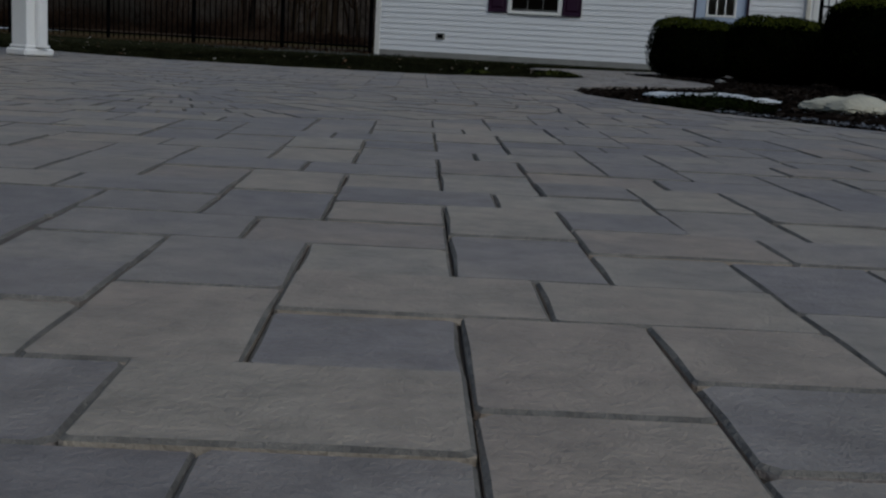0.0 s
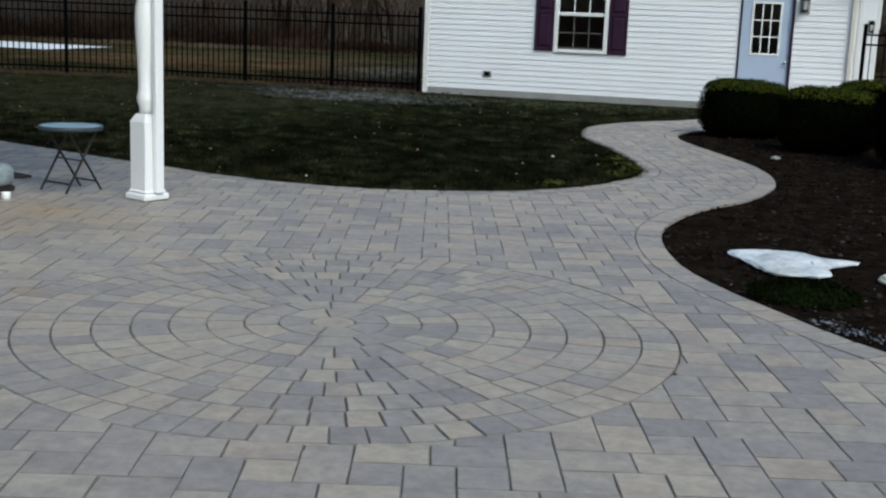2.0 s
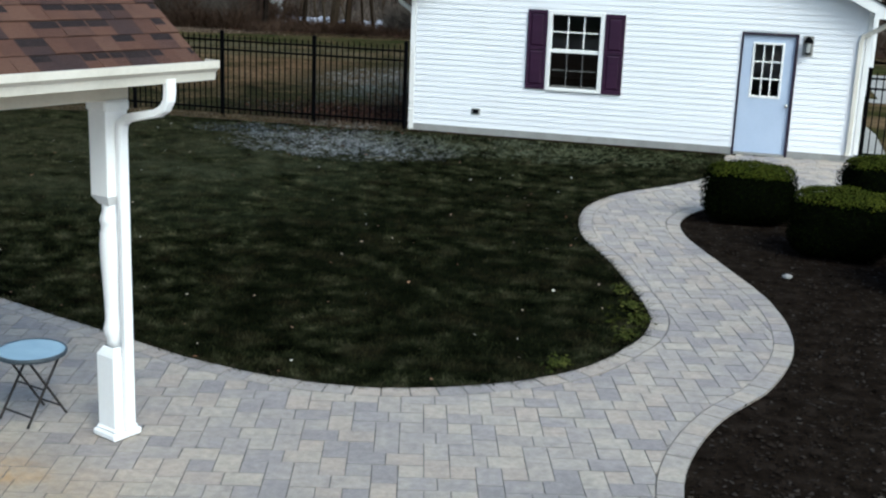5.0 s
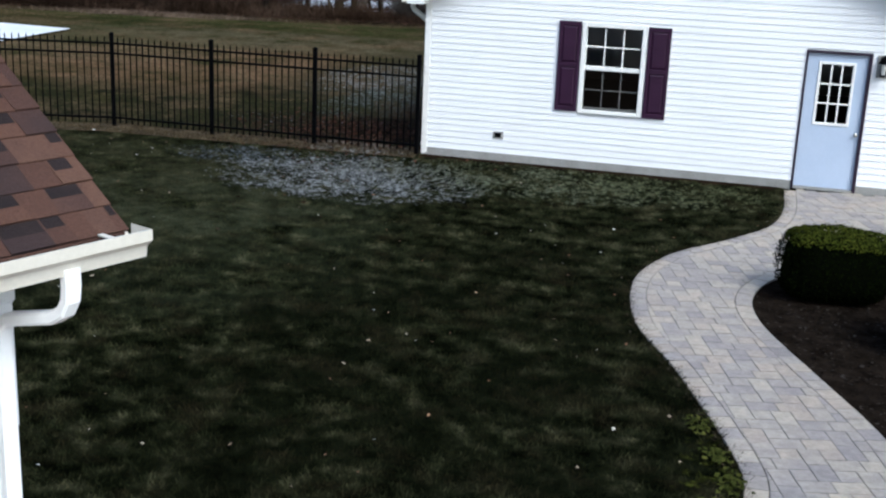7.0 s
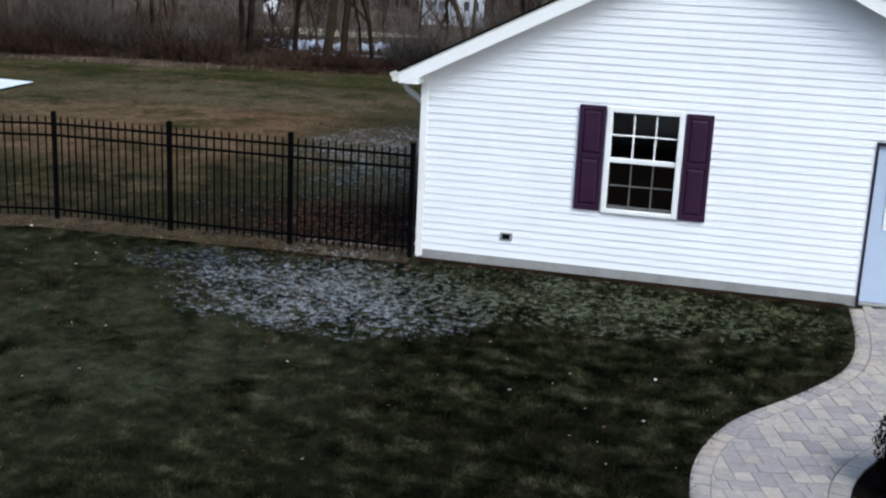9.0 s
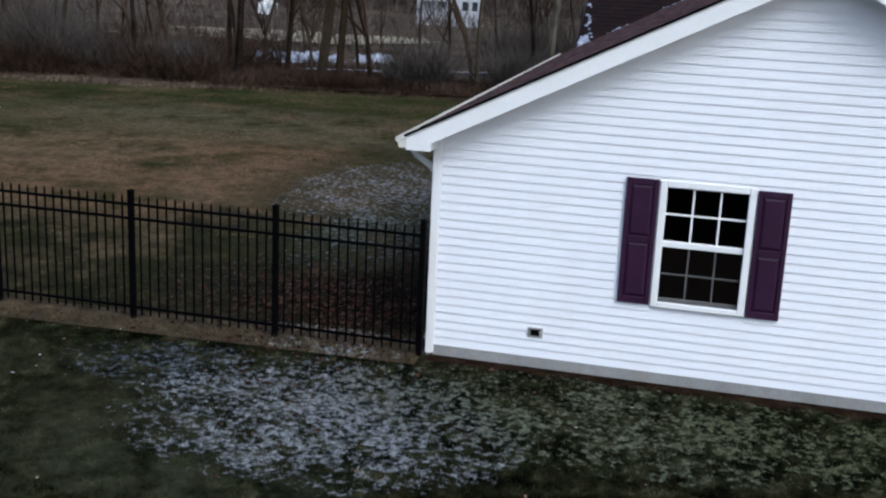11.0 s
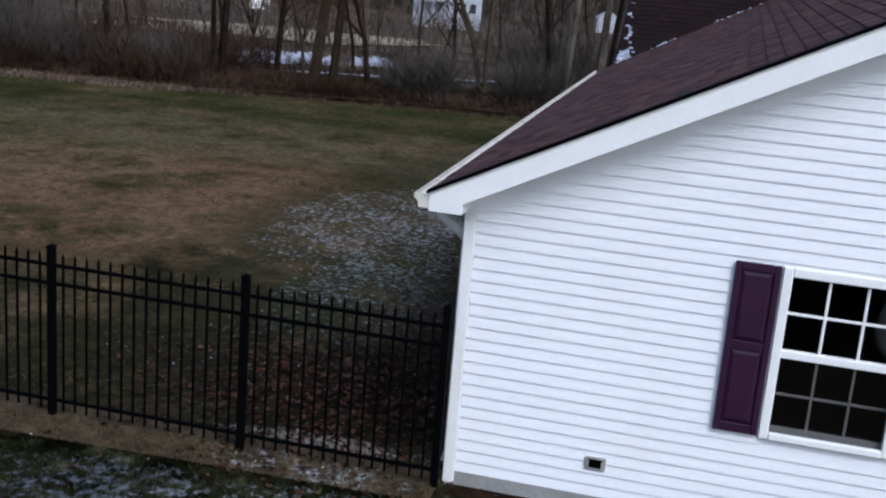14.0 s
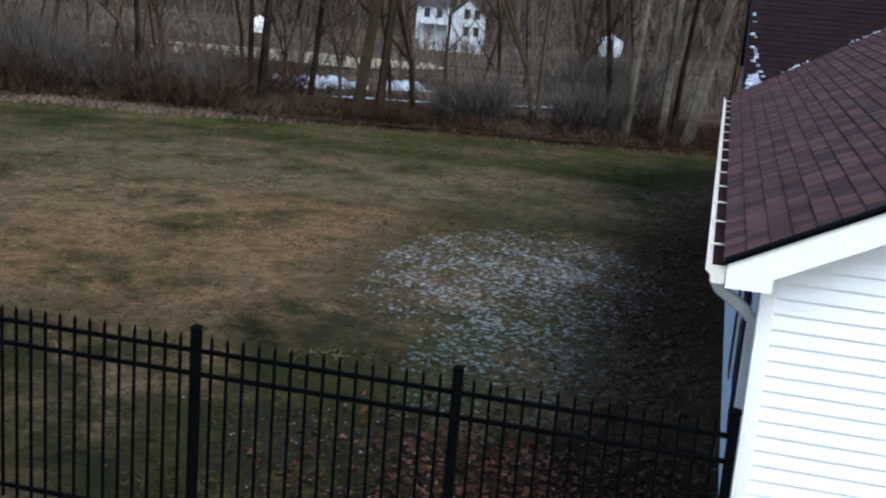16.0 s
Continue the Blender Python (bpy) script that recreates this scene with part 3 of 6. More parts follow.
# the lawn's edge and the planting bed's edge, from the patio to the garage
LAWN_EDGE = [(-10.5, 10.55), (-7.52, 9.49), (-5.66, 8.79), (-4.62, 8.42), (-3.58, 8.29), (-2.71, 8.55), (-1.9, 9.2), (-1.5, 10.08), (-1.4, 10.7), (-1.5, 11.35), (-2.02, 12.9),
             (-2.5, 14.1), (-2.67, 15.5), (-2.4, 16.7), (-1.74, 17.75), (-1.25, 18.67), (-1.05, 19.73), (-1.02, 21.3)]
BED_EDGE = [(3.6, 3.7), (1.6, 4.1), (0.49, 4.61), (-0.1, 5.3), (-0.6, 6.1), (-0.85, 7.0), (-0.88, 7.75), (-0.7, 8.6), (-0.34, 9.45), (-0.15, 10.6), (-0.34, 11.93), (-0.9, 13.42), (-1.3, 14.5), (-1.4, 15.4),
            (-1.14, 16.25), (-0.5, 17.1), (0.22, 17.73), (1.3, 18.4)]
lawn_line, bed_line = smooth_line(LAWN_EDGE), smooth_line(BED_EDGE)
GARAGE_FRONT = 21.42
pave_outline = lawn_line + [Vector((1.3, 21.3))] + list(reversed(bed_line)) + [Vector((3.6, -4.6)), Vector((-10.5, -4.6))]
lawn_outline = lawn_line + [Vector((-1.02, 21.38)), Vector((-6.8, 21.38)), Vector((-12.3, 21.2)), Vector((-16, 20.2)), Vector((-20, 18.5)), Vector((-20, 11))]
bed_outline = bed_line + smooth_line([(1.3, 18.4), (3.4, 18.9), (5.4, 17.6), (6.6, 14.0), (6.7, 9.0), (5.6, 5.2), (3.6, 3.7)])[1:-1]
sheet("setting_bed", pave_outline, -0.0075, M_SAND, "dark jointing sand between the concrete pavers", "paving sand")
sheet("lawn", lawn_outline, -0.02, M_LAWN, "dark green winter lawn with a frosted patch")
sheet("mulch_bed", bed_outline, -0.016, M_MULCH, "planting bed covered with dark brown bark mulch", "planting bed")
sheet("soil_strip", [(-6.74, 21.4)] + [(-6.74 + 0.22 * k, 21.17 + 0.05 * math.sin(k * 1.7) + 0.03 * math.sin(k * 4.1)) for k in range(26)] + [(-1.05, 21.4)], -0.012, M_SOIL, "bare brown soil along the foot of the garage wall")
sheet("fence_strip", [(-6.8, 20.98), (-9.5, 20.86), (-12.2, 20.74), (-16.5, 19.5), (-20, 18.2), (-20, 18.8), (-16.5, 20.1), (-12.4, 21.45), (-9.5, 21.6), (-6.8, 21.62)], -0.006, M_STRAW, "strip of dead straw-coloured grass under the fence")
sheet("slab", [(-34, 31.2), (-21.3, 30.6), (-21.7, 35.0), (-34, 36.2)], 0.03, M_SLAB, "large pale concrete slab lying in the field", "slab")
def ragged(cx, cy, rx, ry, seed, n=44):
    """An uneven oval outline."""
    return [(cx + rx * math.cos(a) * (1 + 0.45 * noise.noise((2 * math.cos(a), 2 * math.sin(a), seed)) + 0.15 * noise.noise((7 * math.cos(a), 7 * math.sin(a), seed))),
             cy + ry * math.sin(a) * (1 + 0.45 * noise.noise((2 * math.cos(a), 2 * math.sin(a), seed)) + 0.2 * noise.noise((7 * math.cos(a), 7 * math.sin(a), seed)))) for a in (2 * math.pi * k / n for k in range(n))]


sheet("snow_patch", ragged(-30.5, 53.5, 0.9, 0.9, 4.5), 0.12, M_SNOW, "broken patch of frozen snow beyond the bare trees", "snow")
bank = smooth_line([(-19.0, 49.6), (-16.5, 51.3), (-14.1, 53.9), (-11.4, 57.2), (-9.0, 60.5)], 0.5)
sheet("frozen_ditch", [(p.x, p.y - 0.35 - 0.2 * noise.noise((p.x * 1.3, 0, 1))) for p in bank] + [(p.x, p.y + 0.45 + 0.3 * noise.noise((p.x * 1.7, 0, 6))) for p in reversed(bank)], 0.14, M_SNOW, "thin strip of frozen snow along a ditch in the wood", "snow")


def snow_mound(f, wide, h, seed):
    """A low ridge of old broken snow on the bank beyond the first trees."""
    x, y = -22.9 + 4.0 * f, 51.5 + 6.2 * f
    r = random.Random(seed)
    lumps = [(wide * r.uniform(-0.42, 0.42), r.uniform(-0.25, 0.25), wide * r.uniform(0.08, 0.2), h * r.uniform(0.45, 1.0)) for _ in range(9)]
    nx, ny = 30, 12
    b = Build()
    for j in range(ny + 1):
        for i in range(nx + 1):
            u, v = wide * 0.62 * (2 * i / nx - 1), 0.55 * (2 * j / ny - 1)
            top = max(q * max(0.0, 1 - ((u - p) / w) ** 2 - ((v - o) / 0.3) ** 2) ** 0.4 for p, o, w, q in lumps)
            b.v.append((u, v, top * (1 + 0.35 * noise.noise((u * 6, v * 6, seed))) - (0.12 if i in (0, nx) or j in (0, ny) else 0.03)))
    b.f = [(j * (nx + 1) + i, j * (nx + 1) + i + 1, (j + 1) * (nx + 1) + i + 1, (j + 1) * (nx + 1) + i) for j in range(ny) for i in range(nx)]
    ob = new("snow_mound", b.mesh("snow_mound", M_SNOW))
    ob.matrix_world = pose(x, y, grade(y) + 0.06, 0, 0, 57)
    tagged(ob, "low ridge of old frozen snow among the bare trees", "snow", "snow mounds by the wood")


for k, (f, wide, h) in enumerate(((0.02, 1.3, 0.4), (0.12, 1.5, 0.46), (0.23, 1.6, 0.5), (0.34, 1.5, 0.44), (0.45, 1.4, 0.46), (0.56, 1.3, 0.42), (0.66, 1.2, 0.36), (0.95, 1.5, 0.48), (1.06, 1.3, 0.42))):
    snow_mound(f, wide, h, 31 + k)
sheet("clearing", ragged(-33.0, 84, 8.5, 17, 9.5), 0.16, M_CLEARING, "pale dead grass in a clearing beyond the trees")
sheet("driveway", [(1.2, 31.6), (9, 31.8), (9, 40), (2.6, 40), (2.5, 32.6), (1.2, 32.6)], -0.02, M_CONCRETE, "pale concrete drive behind the garage", "driveway")
sheet("side_walk", [(1.05, 22.2), (1.75, 22.2), (1.82, 25.5), (1.7, 27.2), (1.05, 27.2)], -0.02, M_CONCRETE, "pale concrete strip beside the garage", "walk")
sheet("side_lawn", [(-44, -30), (30, -30), (34, 4), (26, 20.8), (1.2, 21.3), (-7, 21.3), (-12.4, 21.4), (-20, 18.7), (-44, 11)], -0.03, M_TURF, "dark winter turf round the patio", "lawn")

lawn_pts = scatter_in(lawn_outline, 260000, 1)
lawn_pts = lawn_pts[~((lawn_pts[:, 0] > -6.76) & (lawn_pts[:, 1] > 21.18 + 0.06 * np.sin(lawn_pts[:, 0] * 7.0)))]
blades("lawn_grass", lawn_pts, 0.034, 0.006, M_GRASS, "short dark green grass blades, frosted in one patch", "grass", 2, -0.02)
blades("field_grass", scatter_in([(-32, 21.5), (-6.8, 21.5), (-6.8, 44), (-38, 44)], 170000, 3), 0.03, 0.013, M_FIELDGRASS, "tan and green dormant grass of the open field", "grass", 4, -0.036, 2.2)
blades("strip_grass", scatter_in([(-6.8, 20.95), (-12.2, 20.72), (-16.5, 19.5), (-16.5, 20.1), (-12.4, 21.45), (-6.8, 21.6)], 6000, 5), 0.05, 0.006, M_STRAW, "dead straw blades under the fence", "grass", 6, -0.01, 0.9)
flakes("mulch_chips", scatter_in(bed_outline, 36000, 7), 0.013, M_CHIP, "dark brown shredded bark chips", "mulch", 8, -0.012, 0.9)
along = rng.random(300)[:, None]
flakes("bed_pebbles", np.array([[0.05, 5.22]]) + along * np.array([[0.75, -0.62]]) + rng.normal(0, (0.035, 0.055), (300, 2)) * (0.7 + along), 0.008, M_PEBBLE, "pale frosted chips heaped along the bed's edge", "gravel", 9, -0.004, 1.1)
flakes("mulch_flecks", scatter_in([(-0.5, 5.9), (0.1, 5.2), (1.2, 4.7), (1.6, 6.0), (0.2, 6.2)], 70, 21), 0.006, M_PEBBLE, "few pale frost flecks on the mulch", "frost", 22, -0.002, 1.1)
flakes("lawn_leaves", scatter_in(lawn_outline, 330, 10), 0.013, M_FALLEN, "scattered fallen leaves on the lawn", "leaves", 11, 0.012, 1.2)
flakes("field_leaves", np.vstack([rng.normal((-8.2, 22.9), (1.1, 0.9), (3600, 2))]), 0.022, M_LITTER, "drift of brown leaves beyond the fence", "leaves", 12, 0.0, 1.2)
flakes("frost_flecks", rng.normal((-9.2, 23.4), (1.1, 0.8), (150, 2)), 0.01, M_PEBBLE, "pale frost flecks on the fallen leaves", "frost", 17, 0.01, 1.2)
flakes("wall_leaves", rng.normal((-7.6, 29.0), (0.45, 4.0), (3600, 2)), 0.024, M_BROWNLEAF, "brown leaves blown along the garage wall", "leaves", 13, 0.0, 1.2)


# the ragged rim of the turf along the paving, with weeds on the bend
rim_at = np.array([(p.x, p.y) for p in lawn_line if p.x > -9.0])
pick = rng.integers(0, len(rim_at), 9000)
blades("turf_edge", rim_at[pick] + rng.normal(0, 0.018, (9000, 2)), 0.03, 0.005, M_GRASS, "ragged grass along the edge of the paving", "grass", 14, -0.02, 1.0)
pick = rng.integers(0, len(rim_at), 4200)
blades("dry_turf", rim_at[pick] + rng.normal(0, 0.035, (4200, 2)), 0.022, 0.006, M_DRYEDGE, "dead brown grass along the edge of the paving", "grass", 15, -0.016, 1.4)
flakes("edge_weeds", np.vstack([rng.normal(c, (0.05, 0.09), (110, 2)) for c in ((-1.56, 10.3), (-1.5, 10.75), (-1.6, 11.2), (-1.75, 11.75), (-2.0, 9.35))]), 0.014, M_WEED, "yellow-green weeds on the lawn's edge", "weeds", 16, 0.012, 1.6)


# ---- the garage ----
GX, HALF, WALL_B = -2.81, 3.95, -0.065          # middle of the gable, half its width, foot of the wall
PITCH, PEAK, LENGTH = 0.505, 4.59, 11.2         # roof rise per metre, height of the gable under the roof, depth of the garage
REAR_Y, REAR_Z, REAR_PITCH, REAR_RUN = 11.23, 2.62, 0.62, 4.2   # eave, pitch and half depth of the taller roof behind
garage = thing("garage", pose(GX, GARAGE_FRONT, WALL_B), "white vinyl-sided garage with plum shutters and a gabled plum-brown roof", "garage")
WIN = (-1.46, -0.46, 0.875, 2.285)
DOOR = (1.88, 2.81, 0.0, 2.09)


def half_at(z):
    return min(HALF, (PEAK - z) / PITCH)


def garage_walls():
    b = Build()
    for x0, x1, z0, z1 in ((-HALF, WIN[0], 0, 2.6), (WIN[0], WIN[1], 0, WIN[2]), (WIN[0], WIN[1], WIN[3], 2.6), (WIN[1], DOOR[0], 0, 2.6), (DOOR[0], DOOR[1], DOOR[3], 2.6), (DOOR[1], HALF, 0, 2.6)):
        b.box(x0, x1, 0.0, 0.14, z0, z1)
    tri = [(-HALF, 2.6), (HALF, 2.6), (0, PEAK)]
    b.add([(x, y, z) for y in (0.0, 0.14) for x, z in tri], [(0, 1, 2), (5, 4, 3), (0, 3, 4, 1), (1, 4, 5, 2), (2, 5, 3, 0)])
    front = part("wall", b, M_SIDING, garage)
    side_l = Build().box(-HALF, -HALF + 0.14, 0.14, LENGTH, 0, 2.6)
    side_r = Build().box(HALF - 0.14, HALF, 0.14, LENGTH, 0, 2.6)
    back = Build().box(-HALF + 0.14, HALF - 0.14, LENGTH - 0.14, LENGTH, 0, 2.6)
    back.add([(x, y, z) for y in (LENGTH - 0.14, LENGTH) for x, z in tri], [(0, 1, 2), (5, 4, 3), (0, 3, 4, 1), (1, 4, 5, 2), (2, 5, 3, 0)])
    left = part("wall", side_l, M_SIDING, garage)
    part("wall", side_r, M_SIDING, garage)
    part("wall", back, M_SIDING, garage)
    part("foundation", Build().box(-HALF - 0.012, DOOR[0], -0.012, 0.0, -0.1, 0.11).box(DOOR[1], HALF, -0.012, 0.0, -0.1, 0.11), M_CONCRETE, garage, "grey concrete foundation edge")
    part("floor_slab", Build().box(-HALF + 0.14, HALF - 0.14, 0.14, LENGTH - 0.14, -0.05, 0.02), M_CONCRETE, garage)
    part("loft_floor", Build().box(-HALF + 0.14, HALF - 0.14, 0.14, LENGTH - 0.14, 2.45, 2.5), M_INSIDE, garage)
    return front, left


front_wall, left_wall = garage_walls()


def siding_row(z, z1, x0, x1, parent, slope=False, along_x=True):
    """One lapped siding board: proud at its foot, flush at its head."""
    t0, t1 = 0.0155, 0.003
    cut = (lambda zz, s: (max(x0, -half_at(zz)) if s < 0 else min(x1, half_at(zz)))) if slope else (lambda zz, s: x0 if s < 0 else x1)
    a, b_, c, d = cut(z, -1), cut(z, 1), cut(z1, -1), cut(z1, 1)
    v = [(a, -t0, z), (b_, -t0, z), (d, -t1, z1), (c, -t1, z1), (a, 0.0, z), (b_, 0.0, z), (d, 0.0, z1), (c, 0.0, z1)]
    if not along_x:
        v = [(-HALF + y, x, zz) for x, y, zz in v]
    f = [(0, 1, 2, 3), (4, 0, 3, 7), (1, 5, 6, 2), (4, 5, 1, 0), (3, 2, 6, 7)]
    if not along_x:
        f = [tuple(reversed(q)) for q in f]
    part("siding_board", Build().add(v, f), M_SIDING, parent)


COURSE = 0.1002
z = 0.113
while z < PEAK - 0.06:
    z1 = min(z + COURSE, PEAK - 0.004)
    zm = (z + z1) / 2
    spans = [(-HALF + 0.075, HALF - 0.075)]
    for o in (WIN, DOOR):
        if o[2] - 0.02 < zm < o[3] + 0.0:
            spans = [s for a, b_ in spans for s in ((a, min(b_, o[0] - 0.005)), (max(a, o[1] + 0.005), b_)) if s[1] - s[0] > 0.02]
    for a, b_ in spans:
        siding_row(z, z1, a, b_, front_wall, z1 > 2.5)
    if z < 2.45:
        siding_row(z, z1, 0.075, LENGTH, left_wall, False, False)
    z += COURSE
for x in (-HALF - 0.008, HALF - 0.072):
    part("corner_board", Build().box(x, x + 0.08, -0.026, 0.0, 0.0, 2.56, 0.006), M_TRIM, garage, "white corner trim")
part("corner_board", Build().box(-HALF - 0.026, -HALF - 0.0, -0.026, 0.07, 0.0, 2.52, 0.006), M_TRIM, garage)


def garage_window():
    x0, x1, z0, z1 = WIN
    w = thing("window", pose((x0 + x1) / 2, 0, z0), "", "")
    w.parent = garage
    hw, h = (x1 - x0) / 2, z1 - z0
    part("frame", Build().box(-hw, -hw + 0.075, -0.04, 0.08, 0, h, 0.008).box(hw - 0.075, hw, -0.04, 0.08, 0, h, 0.008).box(-hw + 0.075, hw - 0.075, -0.04, 0.08, h - 0.075, h, 0.008)
         .box(-hw + 0.075, hw - 0.075, -0.05, 0.08, 0, 0.06, 0.008), M_TRIM, w, "white vinyl window frame")
    part("meeting_rail", Build().box(-hw + 0.075, hw - 0.075, -0.01, 0.05, h / 2 - 0.03, h / 2 + 0.035, 0.006), M_TRIM, w)
    for k in range(2):
        zl, zh, y = ((0.06, h / 2 - 0.03, 0.035), (h / 2 + 0.035, h - 0.075, 0.005))[k]
        for i in (1, 2):
            x = -hw + 0.075 + (2 * hw - 0.15) * i / 3
            part("muntin", Build().box(x - 0.011, x + 0.011, y, y + 0.016, zl, zh, 0.003), M_TRIM, w)
        zc = (zl + zh) / 2
        part("muntin", Build().box(-hw + 0.075, hw - 0.075, y + 0.002, y + 0.014, zc - 0.011, zc + 0.011, 0.003), M_TRIM, w)
        pane = part("pane", Build().box(-hw + 0.07, hw - 0.07, y + 0.02, y + 0.026, zl - 0.01, zh + 0.01), M_GLASS, w, "clear window pane")
        pane.visible_shadow = False
    part("sash_rail", Build().box(-hw + 0.075, hw - 0.075, 0.01, 0.05, 0.06, 0.1, 0.006), M_TRIM, w)
    part("insect_screen", Build().box(-hw + 0.075, hw - 0.075, -0.014, -0.012, 0.062, h / 2 - 0.03), M_SCREEN, w, "fine grey insect screen over the lower sash")


garage_window()


def shutter(xc, zc, parent, w=0.345, h=1.39, side=False):
    s = thing("shutter", pose(xc, -0.02, zc) if not side else pose(-HALF - 0.02, xc, zc, 0, 0, -90), "plum raised-panel shutter", "")
    s.parent = parent
    b = Build()
    for x in (-w / 2, w / 2 - 0.05):
        b.box(x, x + 0.05, -0.03, 0.0, 0, h, 0.005)
    for z0, z1 in ((0, 0.075), (h * 0.52 - 0.035, h * 0.52 + 0.035), (h - 0.065, h)):
        b.box(-w / 2 + 0.05, w / 2 - 0.05, -0.03, 0.0, z0, z1, 0.005)
    part("frame", b, M_PURPLE, s)
    for z0, z1 in ((0.075, h * 0.52 - 0.035), (h * 0.52 + 0.035, h - 0.065)):
        bm = bmesh.new()
        x0, x1 = -w / 2 + 0.05, w / 2 - 0.05
        outer = [bm.verts.new(p) for p in ((x0, -0.008, z0), (x1, -0.008, z0), (x1, -0.008, z1), (x0, -0.008, z1))]
        inner = [bm.verts.new(p) for p in ((x0 + 0.035, -0.024, z0 + 0.035), (x1 - 0.035, -0.024, z0 + 0.035), (x1 - 0.035, -0.024, z1 - 0.035), (x0 + 0.035, -0.024, z1 - 0.035))]
        bm.faces.new(inner)
        for i in range(4):
            bm.faces.new((outer[i], outer[(i + 1) % 4], inner[(i + 1) % 4], inner[i]))
        part("panel", Build().take(bm), M_PURPLE, s)


shutter(-4.455 - GX, 0.895, garage)
shutter(-3.083 - GX, 0.875, garage)
shutter(1.35, 0.9, garage, side=True)
shutter(2.75, 0.9, garage, side=True)


def side_window():
    w = thing("window", pose(-HALF, 2.05, 0.88, 0, 0, -90), "", "")
    w.parent = garage
    part("frame", Build().box(-0.5, -0.43, -0.04, 0, 0, 1.4, 0.006).box(0.43, 0.5, -0.04, 0, 0, 1.4, 0.006).box(-0.43, 0.43, -0.04, 0, 1.33, 1.4, 0.006).box(-0.43, 0.43, -0.04, 0, 0, 0.06, 0.006)
         .box(-0.43, 0.43, -0.03, 0, 0.67, 0.73, 0.006), M_TRIM, w)
    part("pane", Build().box(-0.43, 0.43, -0.022, -0.018, 0.06, 1.33), M_FARPANE, w, "dark window pane")


side_window()


def garage_door():
    x0, x1, z0, z1 = DOOR
    d = thing("door", pose((x0 + x1) / 2, 0, 0.0), "", "")
    d.parent = garage
    hw = (x1 - x0) / 2
    part("casing", Build().box(-hw, -hw + 0.03, -0.035, 0.12, 0, z1, 0.004).box(hw - 0.045, hw, -0.035, 0.12, 0, z1, 0.004).box(-hw + 0.03, hw - 0.045, -0.035, 0.12, z1 - 0.04, z1, 0.004), M_DARKTRIM, d, "dark plum door casing")
    part("threshold", Build().box(-hw + 0.03, hw - 0.045, -0.05, 0.12, 0.0, 0.035, 0.006), M_CONCRETE, d, "pale metal threshold")
    lx0, lx1, lz0, lz1 = -0.735 - GX - (x0 + x1) / 2, -0.21 - GX - (x0 + x1) / 2, 0.985, 1.93
    a, b_ = -hw + 0.033, hw - 0.048
    part("leaf", Build().box(a, lx0, 0.02, 0.065, 0.04, z1 - 0.043).box(lx1, b_, 0.02, 0.065, 0.04, z1 - 0.043).box(lx0, lx1, 0.02, 0.065, 0.04, lz0).box(lx0, lx1, 0.02, 0.065, lz1, z1 - 0.043), M_DOOR, d, "pale blue painted door leaf")
    part("lite_frame", Build().box(lx0, lx0 + 0.04, 0.005, 0.07, lz0, lz1, 0.005).box(lx1 - 0.04, lx1, 0.005, 0.07, lz0, lz1, 0.005).box(lx0 + 0.04, lx1 - 0.04, 0.005, 0.07, lz0, lz0 + 0.04, 0.005)
         .box(lx0 + 0.04, lx1 - 0.04, 0.005, 0.07, lz1 - 0.04, lz1, 0.005), M_TRIM, d, "white frame of the door's window")
    for i in (1, 2):
        x = lx0 + 0.04 + (lx1 - lx0 - 0.08) * i / 3
        part("muntin", Build().box(x - 0.012, x + 0.012, 0.012, 0.03, lz0 + 0.04, lz1 - 0.04, 0.003), M_TRIM, d)
        zz = lz0 + 0.04 + (lz1 - lz0 - 0.08) * i / 3
        part("muntin", Build().box(lx0 + 0.04, lx1 - 0.04, 0.014, 0.028, zz - 0.012, zz + 0.012, 0.003), M_TRIM, d)
    pane = part("pane", Build().box(lx0 + 0.035, lx1 - 0.035, 0.035, 0.041, lz0 + 0.035, lz1 - 0.035), M_GLASS, d, "clear door pane")
    pane.visible_shadow = False
    k = Build().lathe([(0.026, 0), (0.026, 0.008), (0.012, 0.014), (0.012, 0.035), (0.026, 0.045), (0.03, 0.058), (0.022, 0.07), (0.0, 0.074)], 14)
    knob = part("knob", k, M_BRASS, d, "round metal knob", True)
    knob.matrix_basis = pose(hw - 0.1, 0.02, 0.88, 90)


garage_door()
v = Build().box(-0.085, 0.085, -0.03, -0.012, 0, 0.115, 0.006)
vent = part("vent", v, M_CONCRETE, garage, "small square wall vent with a dark mouth")
vent.matrix_basis = pose(-5.51 - GX, 0, 0.35)
# black block paints the shade of the vent's opening; no hole is cut
part("vent_mouth", Build().box(-0.05, 0.05, -0.036, -0.03, 0.025, 0.09).box(-0.06, 0.06, -0.04, -0.03, 0.09, 0.098, 0.001), M_BLACK, vent, "black block in place of the vent's shaded opening")


